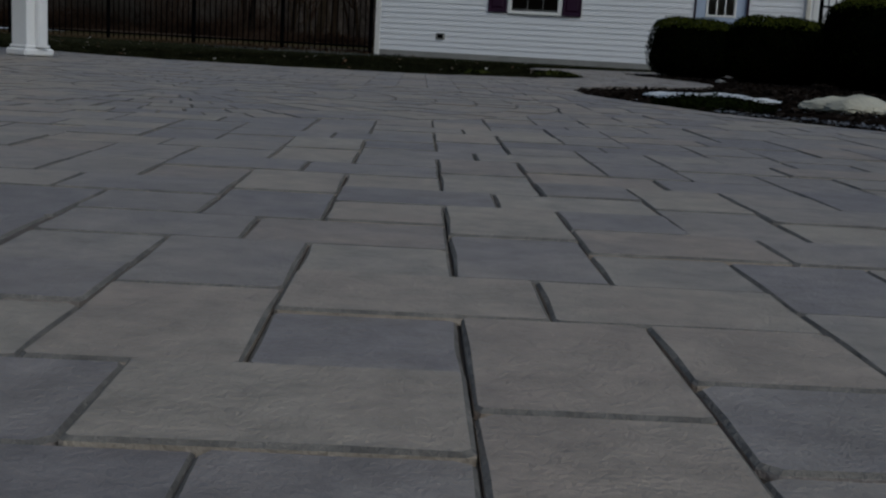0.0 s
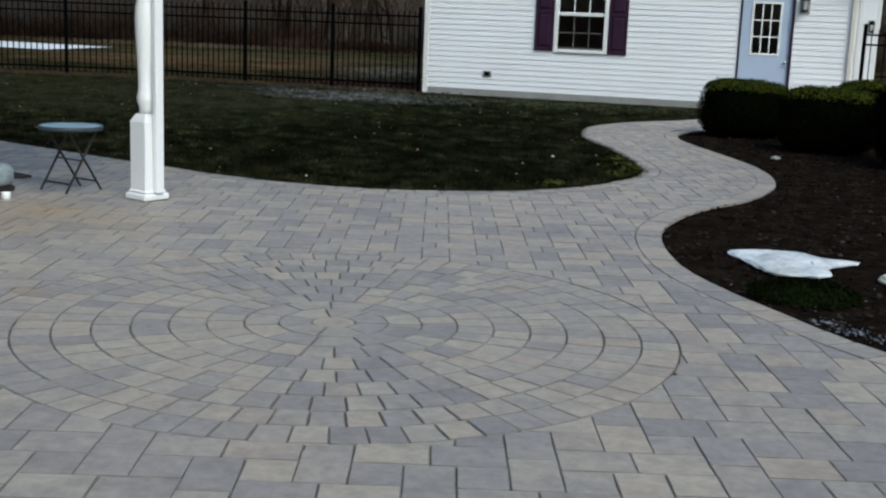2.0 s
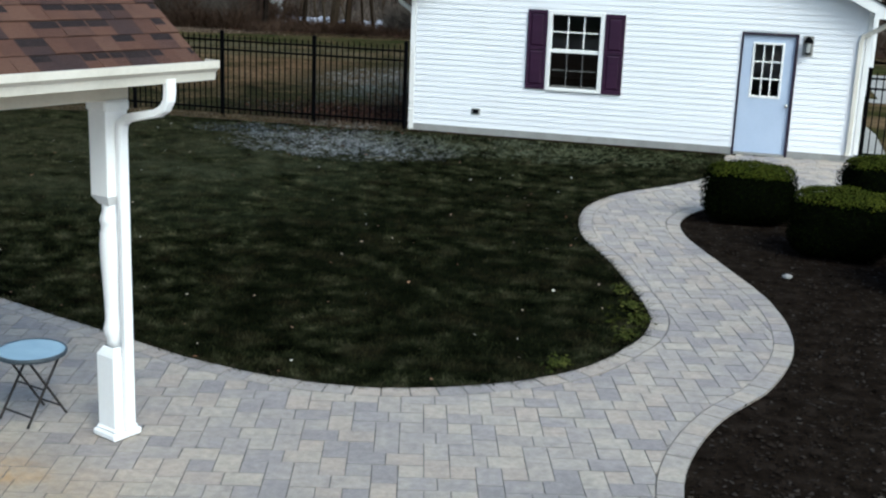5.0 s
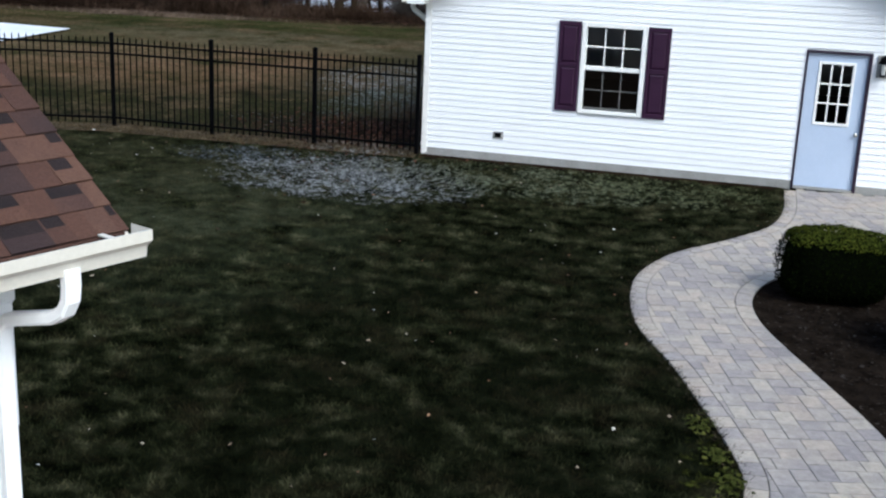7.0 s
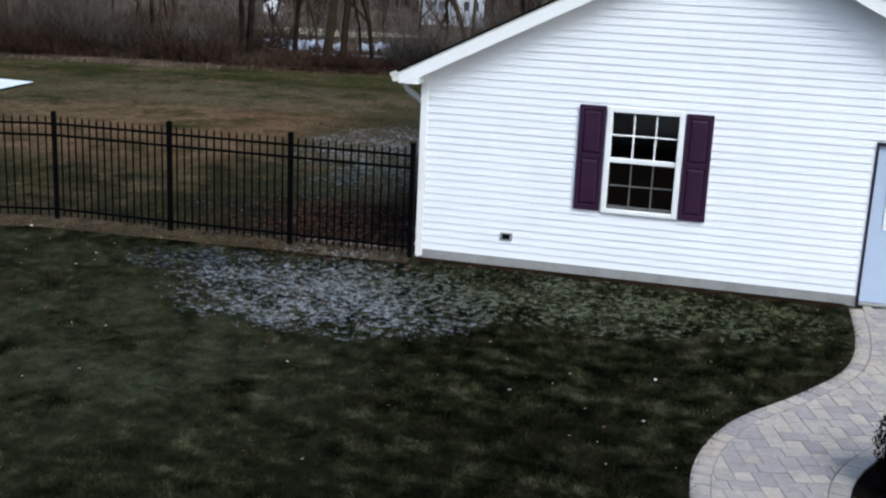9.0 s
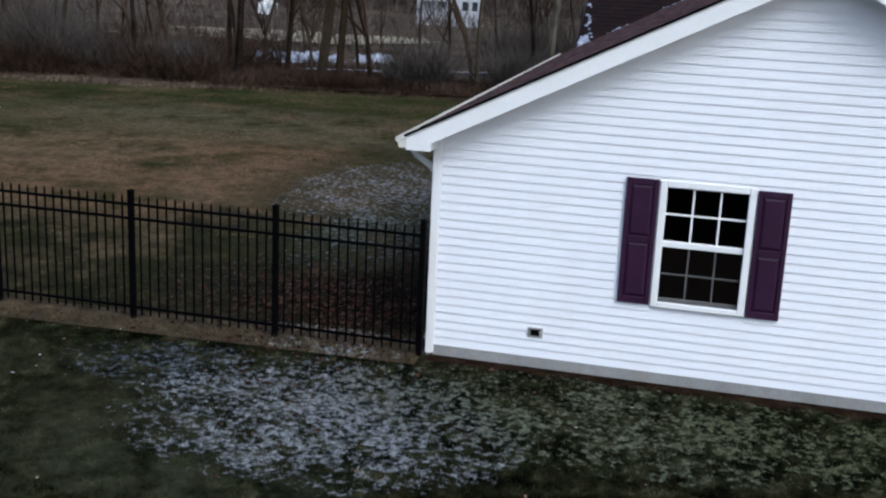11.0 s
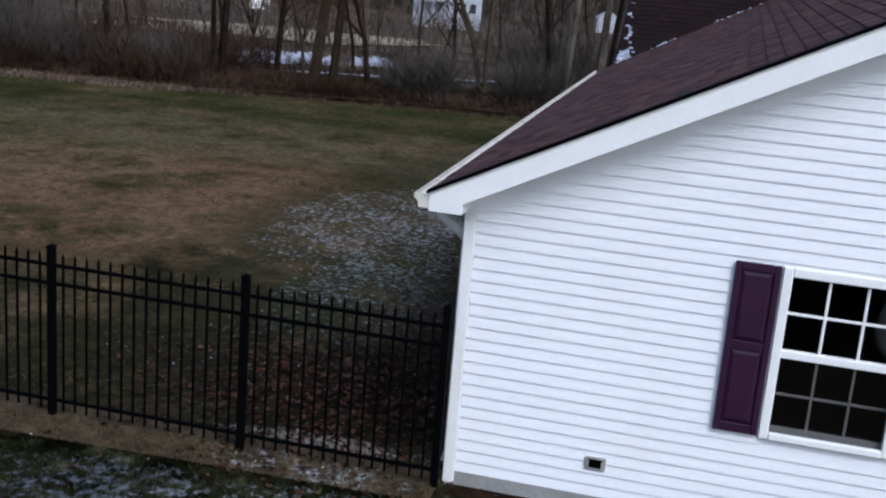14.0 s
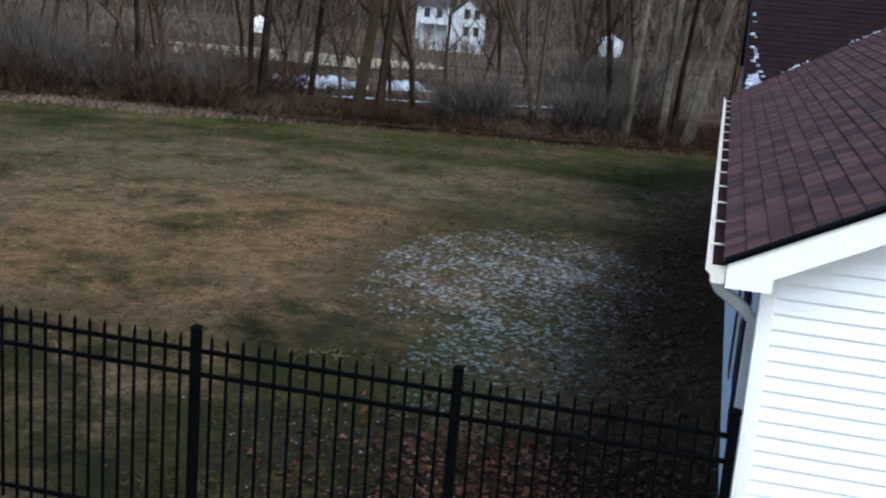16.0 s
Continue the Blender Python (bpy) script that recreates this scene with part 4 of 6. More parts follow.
def shingles(roof, m, run, rise, mat, mat_joined, near, course=0.14, seed=0, grow=0.0, band=None):
    """Roof shingles on a slope: local x along the eave, y up the slope. Tabs in the stretch near = (x0, x1, y0, y1) are parts, the others one mesh."""
    r = random.Random(seed)
    shared = {}
    rest, bands, count = Build(), Build(), 0
    y, eave_run = 0.0, run
    while y < rise - 0.02:
        x = -r.random() * 0.25
        y1 = min(y + course * 1.12, rise)
        run = eave_run + grow * y
        while x < run:
            w = r.choice((0.1, 0.13, 0.16, 0.19))
            a, b_ = max(x, 0.0), min(x + w - 0.0006, run)
            t = r.choice((0.006, 0.006, 0.011))
            if b_ - a > 0.03:
                v = [(0, 0, t + 0.004), (b_ - a, 0, t + 0.004), (b_ - a, y1 - y, 0.003), (0, y1 - y, 0.003), (0, 0, 0), (b_ - a, 0, 0)]
                f = [(0, 1, 2, 3), (4, 5, 1, 0), (4, 0, 3), (5, 2, 1)]
                if near[0] < a < near[1] and near[2] <= y < near[3] and count < 300:
                    key = (round(b_ - a, 3), t, round(y1 - y, 3))
                    if key not in shared:
                        shared[key] = mesh_of("shingle", v, f, mat)
                    ob = new("shingle", shared[key])
                    ob.parent = roof
                    ob.matrix_basis = m @ Matrix.Translation((a, y, 0))
                    count += 1
                else:
                    rest.add([m @ Vector((p[0] + a, p[1] + y, p[2])) for p in v], f)
                if band and r.random() < 0.45:      # shade line under the next course, painted as darker granules
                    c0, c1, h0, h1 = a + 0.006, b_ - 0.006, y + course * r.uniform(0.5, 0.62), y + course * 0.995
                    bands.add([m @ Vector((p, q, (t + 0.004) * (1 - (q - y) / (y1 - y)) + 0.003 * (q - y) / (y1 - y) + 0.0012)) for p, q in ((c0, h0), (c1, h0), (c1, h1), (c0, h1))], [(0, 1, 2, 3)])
            x += w
        y += course
    tagged(part("shingle_field", rest, mat_joined, roof), kind="stuff")
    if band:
        tagged(part("dark_granule_band", bands, band, roof, "shade lines painted as dark granules on the shingle tabs"), kind="stuff")


def garage_roof():
    over, ex = 0.33, 0.25
    rise_len = math.hypot(HALF + ex, (HALF + ex) * PITCH)
    ang = math.degrees(math.atan(PITCH))
    z_eave = PEAK - PITCH * (HALF + ex)
    for s in (-1, 1):
        b = Build()
        prof = [(s * (HALF + ex), z_eave), (0, PEAK), (0, PEAK + 0.1), (s * (HALF + ex), z_eave + 0.1)]
        b.add([(x, y, zz) for y in (-over, REAR_Y) for x, zz in prof], [(0, 1, 2, 3), (7, 6, 5, 4), (0, 4, 5, 1), (1, 5, 6, 2), (2, 6, 7, 3), (3, 7, 4, 0)])
        roof = part("roof", b, M_ROOF, garage, "plum-brown asphalt shingle roof slope")
        far = REAR_Y + (HALF + ex) * PITCH / REAR_PITCH
        lap = Build().add([(s * (HALF + ex), REAR_Y, z_eave + 0.098), (0, REAR_Y, PEAK + 0.098), (0, far, PEAK + 0.098), (s * (HALF + ex), REAR_Y, z_eave), (0, REAR_Y, PEAK), (0, far, PEAK)], [(0, 1, 2), (5, 4, 3), (0, 3, 4, 1), (1, 4, 5, 2), (2, 5, 3, 0)])
        part("valley_roof", lap, M_ROOF, garage)
        if s < 0:
            m = Matrix.Translation((-HALF - ex - 0.02, -over - 0.02, z_eave + 0.095)) @ pose(0, 0, 0, 0, -ang, 0) @ Matrix(((0, 1, 0, 0), (1, 0, 0, 0), (0, 0, 1, 0), (0, 0, 0, 1)))
            shingles(roof, m, REAR_Y + over, rise_len + 0.02, M_ROOF, M_ROOF_J, (0, 4.2, 0, 2.3), 0.143, 5, grow=PITCH / REAR_PITCH * math.cos(math.radians(ang)))
        else:
            m = Matrix.Translation((HALF + ex + 0.02, REAR_Y, z_eave + 0.095)) @ pose(0, 0, 0, 0, ang, 0) @ Matrix(((0, -1, 0, 0), (-1, 0, 0, 0), (0, 0, 1, 0), (0, 0, 0, 1)))
            shingles(roof, m, REAR_Y + over, rise_len + 0.02, M_ROOF, M_ROOF_J, (0, 0, 0, 0), 0.143, 6)
        # rake board, its dark drip edge, and the boxed return at the eave
        depth = 0.2
        lo, hi = (s * (HALF + ex), z_eave + 0.1), (0, PEAK + 0.1)
        r = Build()
        r.add([(x, y, zz) for y in (-over - 0.022, -over) for x, zz in (lo, hi, (hi[0], hi[1] - depth), (s * (HALF + ex - 0.1), z_eave - 0.05), (lo[0], z_eave - 0.05))], [(0, 1, 2, 3, 4), (9, 8, 7, 6, 5)] + [(k, 5 + k, 5 + (k + 1) % 5, (k + 1) % 5) for k in range(5)])
        part("rake_board", r, M_TRIM, garage, "white rake board")
        e = Build()
        e.add([(x, y, zz) for y in (-over - 0.045, -over + 0.05) for x, zz in ((lo[0] + s * 0.02, lo[1] - 0.01), (0, PEAK + 0.1), (0, PEAK + 0.128), (lo[0] + s * 0.02, lo[1] + 0.018))],
              [(0, 1, 2, 3), (7, 6, 5, 4), (0, 4, 5, 1), (1, 5, 6, 2), (2, 6, 7, 3), (3, 7, 4, 0)])
        part("drip_edge", e, M_BLACK, garage, "dark roof edge")
        q = Build()
        xa, xb = s * (HALF + ex), s * (HALF - 0.02)
        zb = z_eave - 0.05
        tri = [(xa, zb), (xb, zb), (xb, PEAK - PITCH * abs(xb)), (xa, z_eave + 0.02)]
        q.add([(x, y, zz) for y in (-over - 0.019, 0.0) for x, zz in tri], [(0, 1, 2, 3), (7, 6, 5, 4), (0, 4, 5, 1), (1, 5, 6, 2), (2, 6, 7, 3), (3, 7, 4, 0)])
        part("eave_return", q, M_TRIM, garage, "white boxed eave return")
        sf = Build()
        ins = [(xb, PEAK - PITCH * abs(xb) - 0.012), (0, PEAK - 0.012), (0, PEAK), (xb, PEAK - PITCH * abs(xb))]
        sf.add([(x, y, zz) for y in (-over, 0.0) for x, zz in ins], [(0, 1, 2, 3), (7, 6, 5, 4), (0, 4, 5, 1), (1, 5, 6, 2), (2, 6, 7, 3), (3, 7, 4, 0)])
        part("soffit", sf, M_TRIM, garage)
        part("eave_soffit", Build().box(min(xa, xb), max(xa, xb), 0.0, LENGTH, zb, zb + 0.015), M_TRIM, garage)
        # gutter along the eave
        gx = s * (HALF + ex)
        prof = [(0, 0.0), (0.085, 0.0), (0.095, 0.05), (0.125, 0.075), (0.125, 0.11), (0.117, 0.11), (0.117, 0.08), (0.088, 0.055), (0.078, 0.008), (0.008, 0.008), (0.008, 0.11), (0, 0.11)]
        n = len(prof)
        gt = Build()
        gt.add([(gx + s * px, y, z_eave - 0.03 + pz) for y in (-over - 0.01, REAR_Y - 0.2) for px, pz in prof], [(i, (i + 1) % n, n + (i + 1) % n, n + i) for i in range(n)])
        gt.add([(gx + s * px, -over - 0.012, z_eave - 0.03 + pz) for px, pz in ((0, 0), (0.085, 0), (0.095, 0.05), (0.125, 0.075), (0.125, 0.11), (0, 0.11))], [tuple(range(6))])
        gutter = part("gutter", gt, M_CREAM, garage, "cream aluminium gutter")
        # dark box added inside the gutter, standing in for debris and shadow
        part("leaf_debris", Build().box(min(gx + s * 0.009, gx + s * 0.085), max(gx + s * 0.009, gx + s * 0.085), -over + 0.02, REAR_Y - 0.22, z_eave - 0.02, z_eave + 0.02, 0.004), M_LITTER, gutter, "dark filling for debris and shadow in the gutter")
        for k in range(14):
            part("gutter_hanger", Build().box(min(gx, gx + s * 0.12), max(gx, gx + s * 0.12), 0.3 + k * 0.78, 0.325 + k * 0.78, z_eave + 0.066, z_eave + 0.074), M_CREAM, gutter)
        c = Build()
        zt = z_eave - 0.03
        c.sweep([(gx + s * 0.05, -0.12, zt), (gx + s * 0.05, -0.12, zt - 0.11), (gx + s * 0.02, -0.12, zt - 0.155), (s * (HALF + 0.1), -0.12, zt - 0.27), (s * (HALF + 0.036), -0.12, zt - 0.34), (s * (HALF + 0.036), -0.12, zt - 0.46),
                 (s * (HALF + 0.036), -0.12, 0.2), (s * (HALF + 0.06), -0.12, 0.1)], 0.06, 0.075)
        if s > 0:                       # this one runs down the face of the gable, a little in from the corner
            xd = HALF - 0.155
            c = Build().sweep([(gx + 0.06, -0.12, zt), (gx + 0.06, -0.12, zt - 0.07), (gx - 0.02, -0.12, zt - 0.12), (xd + 0.1, -0.12, zt - 0.29), (xd + 0.02, -0.12, zt - 0.33), (xd, -0.12, zt - 0.42), (xd, -0.12, 0.2), (xd - 0.02, -0.12, 0.12)], 0.06, 0.075)
        dp = part("downspout", c, M_CREAM, garage, "cream aluminium downspout")
        dp.matrix_basis = pose(0, 0.3 if s < 0 else 0.068, 0)
    part("ridge_cap", Build().add([(x, y, zz) for y in (-over, REAR_Y + 3.0) for x, zz in ((-0.13, PEAK + 0.06), (0, PEAK + 0.135), (0.13, PEAK + 0.06))], [(0, 1, 4, 3), (1, 2, 5, 4)]), M_ROOF, garage)


def rear_roof():
    """The taller gabled part behind, its ridge across the first, with old snow left along its edges."""
    x0, x1 = -HALF - 0.12, 5.3
    top = REAR_Z + REAR_PITCH * REAR_RUN
    mid, back = REAR_Y + REAR_RUN, REAR_Y + 2 * REAR_RUN
    slopes = ((REAR_Y, REAR_Z, mid, top), (back, REAR_Z, mid, top))
    for y0, z0, y1, z1 in slopes:
        b = Build().add([(x, y, zz - d) for x in (x0, x1) for y, zz, d in ((y0, z0, 0), (y1, z1, 0), (y1, z1, 0.12), (y0, z0, 0.12))], [(0, 1, 2, 3), (7, 6, 5, 4), (0, 4, 5, 1), (1, 5, 6, 2), (2, 6, 7, 3), (3, 7, 4, 0)])
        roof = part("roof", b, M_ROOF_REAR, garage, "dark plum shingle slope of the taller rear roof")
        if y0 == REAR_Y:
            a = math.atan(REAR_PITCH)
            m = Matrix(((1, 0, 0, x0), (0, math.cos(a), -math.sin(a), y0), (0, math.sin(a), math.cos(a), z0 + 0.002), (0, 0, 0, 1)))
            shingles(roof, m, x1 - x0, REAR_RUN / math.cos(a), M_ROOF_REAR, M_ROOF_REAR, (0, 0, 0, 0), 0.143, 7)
    for x in (-HALF, 4.96):
        w = Build().box(x, x + 0.14, LENGTH + 0.01 if x < 0 else REAR_Y + 0.12, back - 0.1, 0, REAR_Z - 0.2)
        tri = [(LENGTH + 0.01 if x < 0 else REAR_Y + 0.12, REAR_Z - 0.2), (back - 0.1, REAR_Z - 0.2), (mid, top - 0.14)]
        w.add([(xx, y, zz) for xx in (x, x + 0.14) for y, zz in tri], [(0, 1, 2), (5, 4, 3), (0, 3, 4, 1), (1, 4, 5, 2), (2, 5, 3, 0)])
        part("wall", w, M_SIDING, garage)
    part("wall", Build().box(-HALF + 0.14, 4.96, back - 0.24, back - 0.1, 0, REAR_Z - 0.2), M_SIDING, garage)
    face = part("wall", Build().box(HALF, 4.96, REAR_Y + 0.12, REAR_Y + 0.26, 0, REAR_Z + 0.03), M_SIDING, garage)
    zz = 0.113
    while zz < REAR_Z - 0.1:
        yf = REAR_Y + 0.12
        part("siding_board", Build().add([(HALF + 0.01, yf - 0.0155, zz), (5.02, yf - 0.0155, zz), (5.02, yf - 0.003, zz + COURSE), (HALF + 0.01, yf - 0.003, zz + COURSE), (HALF + 0.01, yf, zz), (5.02, yf, zz)], [(0, 1, 2, 3), (4, 5, 1, 0)]), M_SIDING, face)
        zz += COURSE
    part("corner_board", Build().box(5.02, 5.108, REAR_Y + 0.095, REAR_Y + 0.119, 0.0, REAR_Z - 0.05, 0.006), M_TRIM, garage, "white corner trim")
    part("fascia", Build().add([(x, y, zz - d) for x in (x0 - 0.02, x0) for y, zz, d in ((REAR_Y, REAR_Z, 0.02), (mid, top, 0.02), (mid, top, 0.2), (REAR_Y, REAR_Z, 0.2))], [(0, 1, 2, 3), (7, 6, 5, 4), (0, 4, 5, 1), (1, 5, 6, 2), (2, 6, 7, 3), (3, 7, 4, 0)]), M_DARKTRIM, garage)
    snow = Build()
    r = random.Random(3)

    def lump(x, y, zz, wide):
        bm = bmesh.new()
        bmesh.ops.create_icosphere(bm, subdivisions=1, radius=1)
        snow.take(bm, Matrix.Translation((x, y, zz)) @ Matrix.Diagonal((wide * (0.6 + r.random()), wide * (0.6 + r.random()), 0.012 + 0.016 * r.random(), 1)))

    for k in range(330):                # along the valley, thicker at its foot, broken in places
        d = 0.02 + 2.9 * r.random() ** 1.15
        if noise.noise((d * 3.1, 0.7, 0)) + 0.25 * (1 - d) > -0.12:
            lump(-HALF - 0.1 + d + r.gauss(0, 0.03), REAR_Y + d * PITCH / REAR_PITCH + 0.03 + abs(r.gauss(0, 0.05)), REAR_Z + 0.03 + PITCH * d, 0.024)
    for k in range(34):                 # up the rake
        d = 2.6 * r.random()
        if noise.noise((d * 2.6, 5.3, 0)) > -0.05:
            lump(x0 + 0.04 + abs(r.gauss(0, 0.07)), REAR_Y + d, REAR_Z + 0.012 + REAR_PITCH * d, 0.034)
    for k in range(40):                 # where both meet
        d = abs(r.gauss(0, 0.16))
        lump(x0 + 0.05 + abs(r.gauss(0, 0.16)), REAR_Y + 0.12 + d, REAR_Z + 0.05 + REAR_PITCH * d + 0.06, 0.035)
    tagged(part("snow_line", snow, M_SNOWWHITE, garage, "broken line of old snow where the roofs meet"), kind="stuff")



garage_roof()
rear_roof()


def wall_lamp(x, y, z, label):
    t = thing("wall_lamp", pose(x, y, z), label, "wall lamp", "coach lamps on the garage")
    part("mounting_block", Build().box(-0.085, 0.085, -0.012, 0.012, -0.03, 0.3, 0.006), M_CONCRETE, t, "pale grey mounting block")
    part("back_plate", Build().box(-0.05, 0.05, -0.03, -0.012, 0.04, 0.27, 0.006), M_BLACK, t)
    part("hood", Build().lathe([(0.02, 0.29), (0.04, 0.27), (0.082, 0.2), (0.077, 0.19), (0.0, 0.19)], 8), M_BLACK, t).matrix_basis = pose(0, -0.1, 0)
    part("arm", Build().tube([(0, -0.02, 0.25), (0, -0.06, 0.3), (0, -0.1, 0.285)], [0.01] * 3), M_BLACK, t)
    part("glass", Build().lathe([(0.045, 0.02), (0.06, 0.19)], 8), M_LAMPGLASS, t, "frosted lamp glass").matrix_basis = pose(0, -0.1, 0)
    part("base", Build().lathe([(0.0, -0.01), (0.035, 0.0), (0.056, 0.02), (0.05, 0.03)], 8), M_BLACK, t).matrix_basis = pose(0, -0.1, 0)
    for k in range(4):
        a = math.pi / 4 + k * math.pi / 2
        part("bar", Build().tube([(0.048 * math.cos(a), -0.1 + 0.048 * math.sin(a), 0.02), (0.066 * math.cos(a), -0.1 + 0.066 * math.sin(a), 0.19)], [0.006, 0.006], 4), M_BLACK, t)


wall_lamp(0.155, GARAGE_FRONT - 0.027, 1.71, "black coach lamp on a pale block beside the blue door")
wall_lamp(2.08, GARAGE_FRONT + REAR_Y + 0.093, 1.42, "black coach lamp on the white wall behind the fence")


# ---- the fence ----
def fence_run(corners, label, first_post=True):
    f = thing("fence", Matrix.Identity(4), label, "fence")
    for i, (a, b_) in enumerate(zip(corners, corners[1:])):
        a, b_ = Vector(a), Vector(b_)
        za, zb = grade(a.y), grade(b_.y)
        turn = math.degrees(math.atan2(b_.y - a.y, b_.x - a.x))
        length = (b_ - a).length
        ends = ([(a, za)] if i or first_post else []) + ([(b_, zb)] if i == len(corners) - 2 else [])
        for p, zz in ends:
            post = part("post", Build().box(-0.032, 0.032, -0.032, 0.032, -0.1, 1.58, 0.003), M_BLACK, f)
            post.matrix_basis = pose(p.x, p.y, zz, 0, 0, turn)
            part("post_cap", Build().box(-0.037, 0.037, -0.037, 0.037, 1.58, 1.595, 0.003).add([(-0.034, -0.034, 1.595), (0.034, -0.034, 1.595), (0.034, 0.034, 1.595), (-0.034, 0.034, 1.595), (0, 0, 1.615)],
                                                                                        [(0, 1, 4), (1, 2, 4), (2, 3, 4), (3, 0, 4)]), M_BLACK, post)
        for zr in (0.14, 1.25, 1.42):
            r = part("rail", Build().box(0.03, length - 0.03, -0.014, 0.014, zr - 0.016, zr + 0.016, 0.003), M_BLACK, f)
            r.matrix_basis = pose(a.x, a.y, za, 0, math.degrees(math.atan2(za - zb, length)), turn)
        n = 15
        if "picket" not in bpy.data.meshes:
            Build().box(-0.009, 0.009, -0.009, 0.009, 0.045, 1.5, 0.0).add([(-0.009, -0.009, 1.5), (0.009, -0.009, 1.5), (0.009, 0.009, 1.5), (-0.009, 0.009, 1.5), (0, 0, 1.545)],
                                                                       [(0, 1, 4), (1, 2, 4), (2, 3, 4), (3, 0, 4)]).mesh("picket", M_BLACK)
        for k in range(n):
            t = (k + 1) / (n + 1)
            q = a + (b_ - a) * t
            ob = new("picket", bpy.data.meshes["picket"])
            ob.parent = f
            ob.matrix_basis = pose(q.x, q.y, za + (zb - za) * t, 0, 0, turn)


FY = 21.285
fence_run([(-6.83, FY), (-8.605, FY), (-10.459, FY), (-12.313, FY), (-14.15, 20.72), (-15.95, 20.15), (-17.75, 19.58), (-19.55, 19.0)], "black aluminium picket fence with spear-top pickets on the lawn")
fence_run([(1.205, GARAGE_FRONT + 0.1), (3.04, GARAGE_FRONT + 0.1), (4.88, GARAGE_FRONT + 0.1)], "black aluminium picket fence beside the garage")


# ---- the pavilion ----
pav = thing("pavilion", pose(-4.53, 6.935, 0, 0, 0, -22), "open patio pavilion with white turned posts and a brown shingle roof", "pavilion")
PAV_X, PAV_Y, RP = -4.0, -4.3, 0.742
EAVE_X, EAVE_Z, END_Y = 0.40, 2.42, 0.40


def pavilion_post(x, y):
    p = thing("post", pose(x, y, 0), "white turned vinyl post", "")
    p.parent = pav
    part("plinth", Build().box(-0.113, 0.113, -0.113, 0.113, 0, 0.05, 0.012).box(-0.098, 0.098, -0.098, 0.098, 0.05, 0.075, 0.012), M_POST, p)
    s = 0.083
    four = ((-1, -1), (1, -1), (1, 1), (-1, 1))
    part("shaft_foot", Build().box(-s, s, -s, s, 0.075, 0.56, 0.004).add([(i * s, j * s, 0.56) for i, j in four] + [(i * 0.05, j * 0.05, 0.615) for i, j in four], [(k, (k + 1) % 4, 4 + (k + 1) % 4, 4 + k) for k in range(4)]), M_POST, p)
    part("turned_shaft", Build().lathe([(0.05, 0.6), (0.05, 0.66), (0.064, 0.695), (0.069, 0.725), (0.063, 0.755), (0.056, 0.785), (0.057, 0.88), (0.064, 1.02), (0.072, 1.16), (0.0755, 1.27), (0.071, 1.36), (0.062, 1.4), (0.068, 1.425),
                                        (0.071, 1.445), (0.062, 1.475), (0.053, 1.5), (0.053, 1.58)], 28), M_POST, p, "", True)
    part("shaft_head", Build().box(-s, s, -s, s, 1.6, 2.2, 0.004).add([(i * 0.05, j * 0.05, 1.545) for i, j in four] + [(i * s, j * s, 1.6) for i, j in four], [(k, (k + 1) % 4, 4 + (k + 1) % 4, 4 + k) for k in range(4)]), M_POST, p)
    part("capital", Build().box(-0.095, 0.095, -0.095, 0.095, 2.13, 2.2, 0.012), M_POST, p)


for px in (0, PAV_X):
    for py in (0, PAV_Y):
        pavilion_post(px, py)


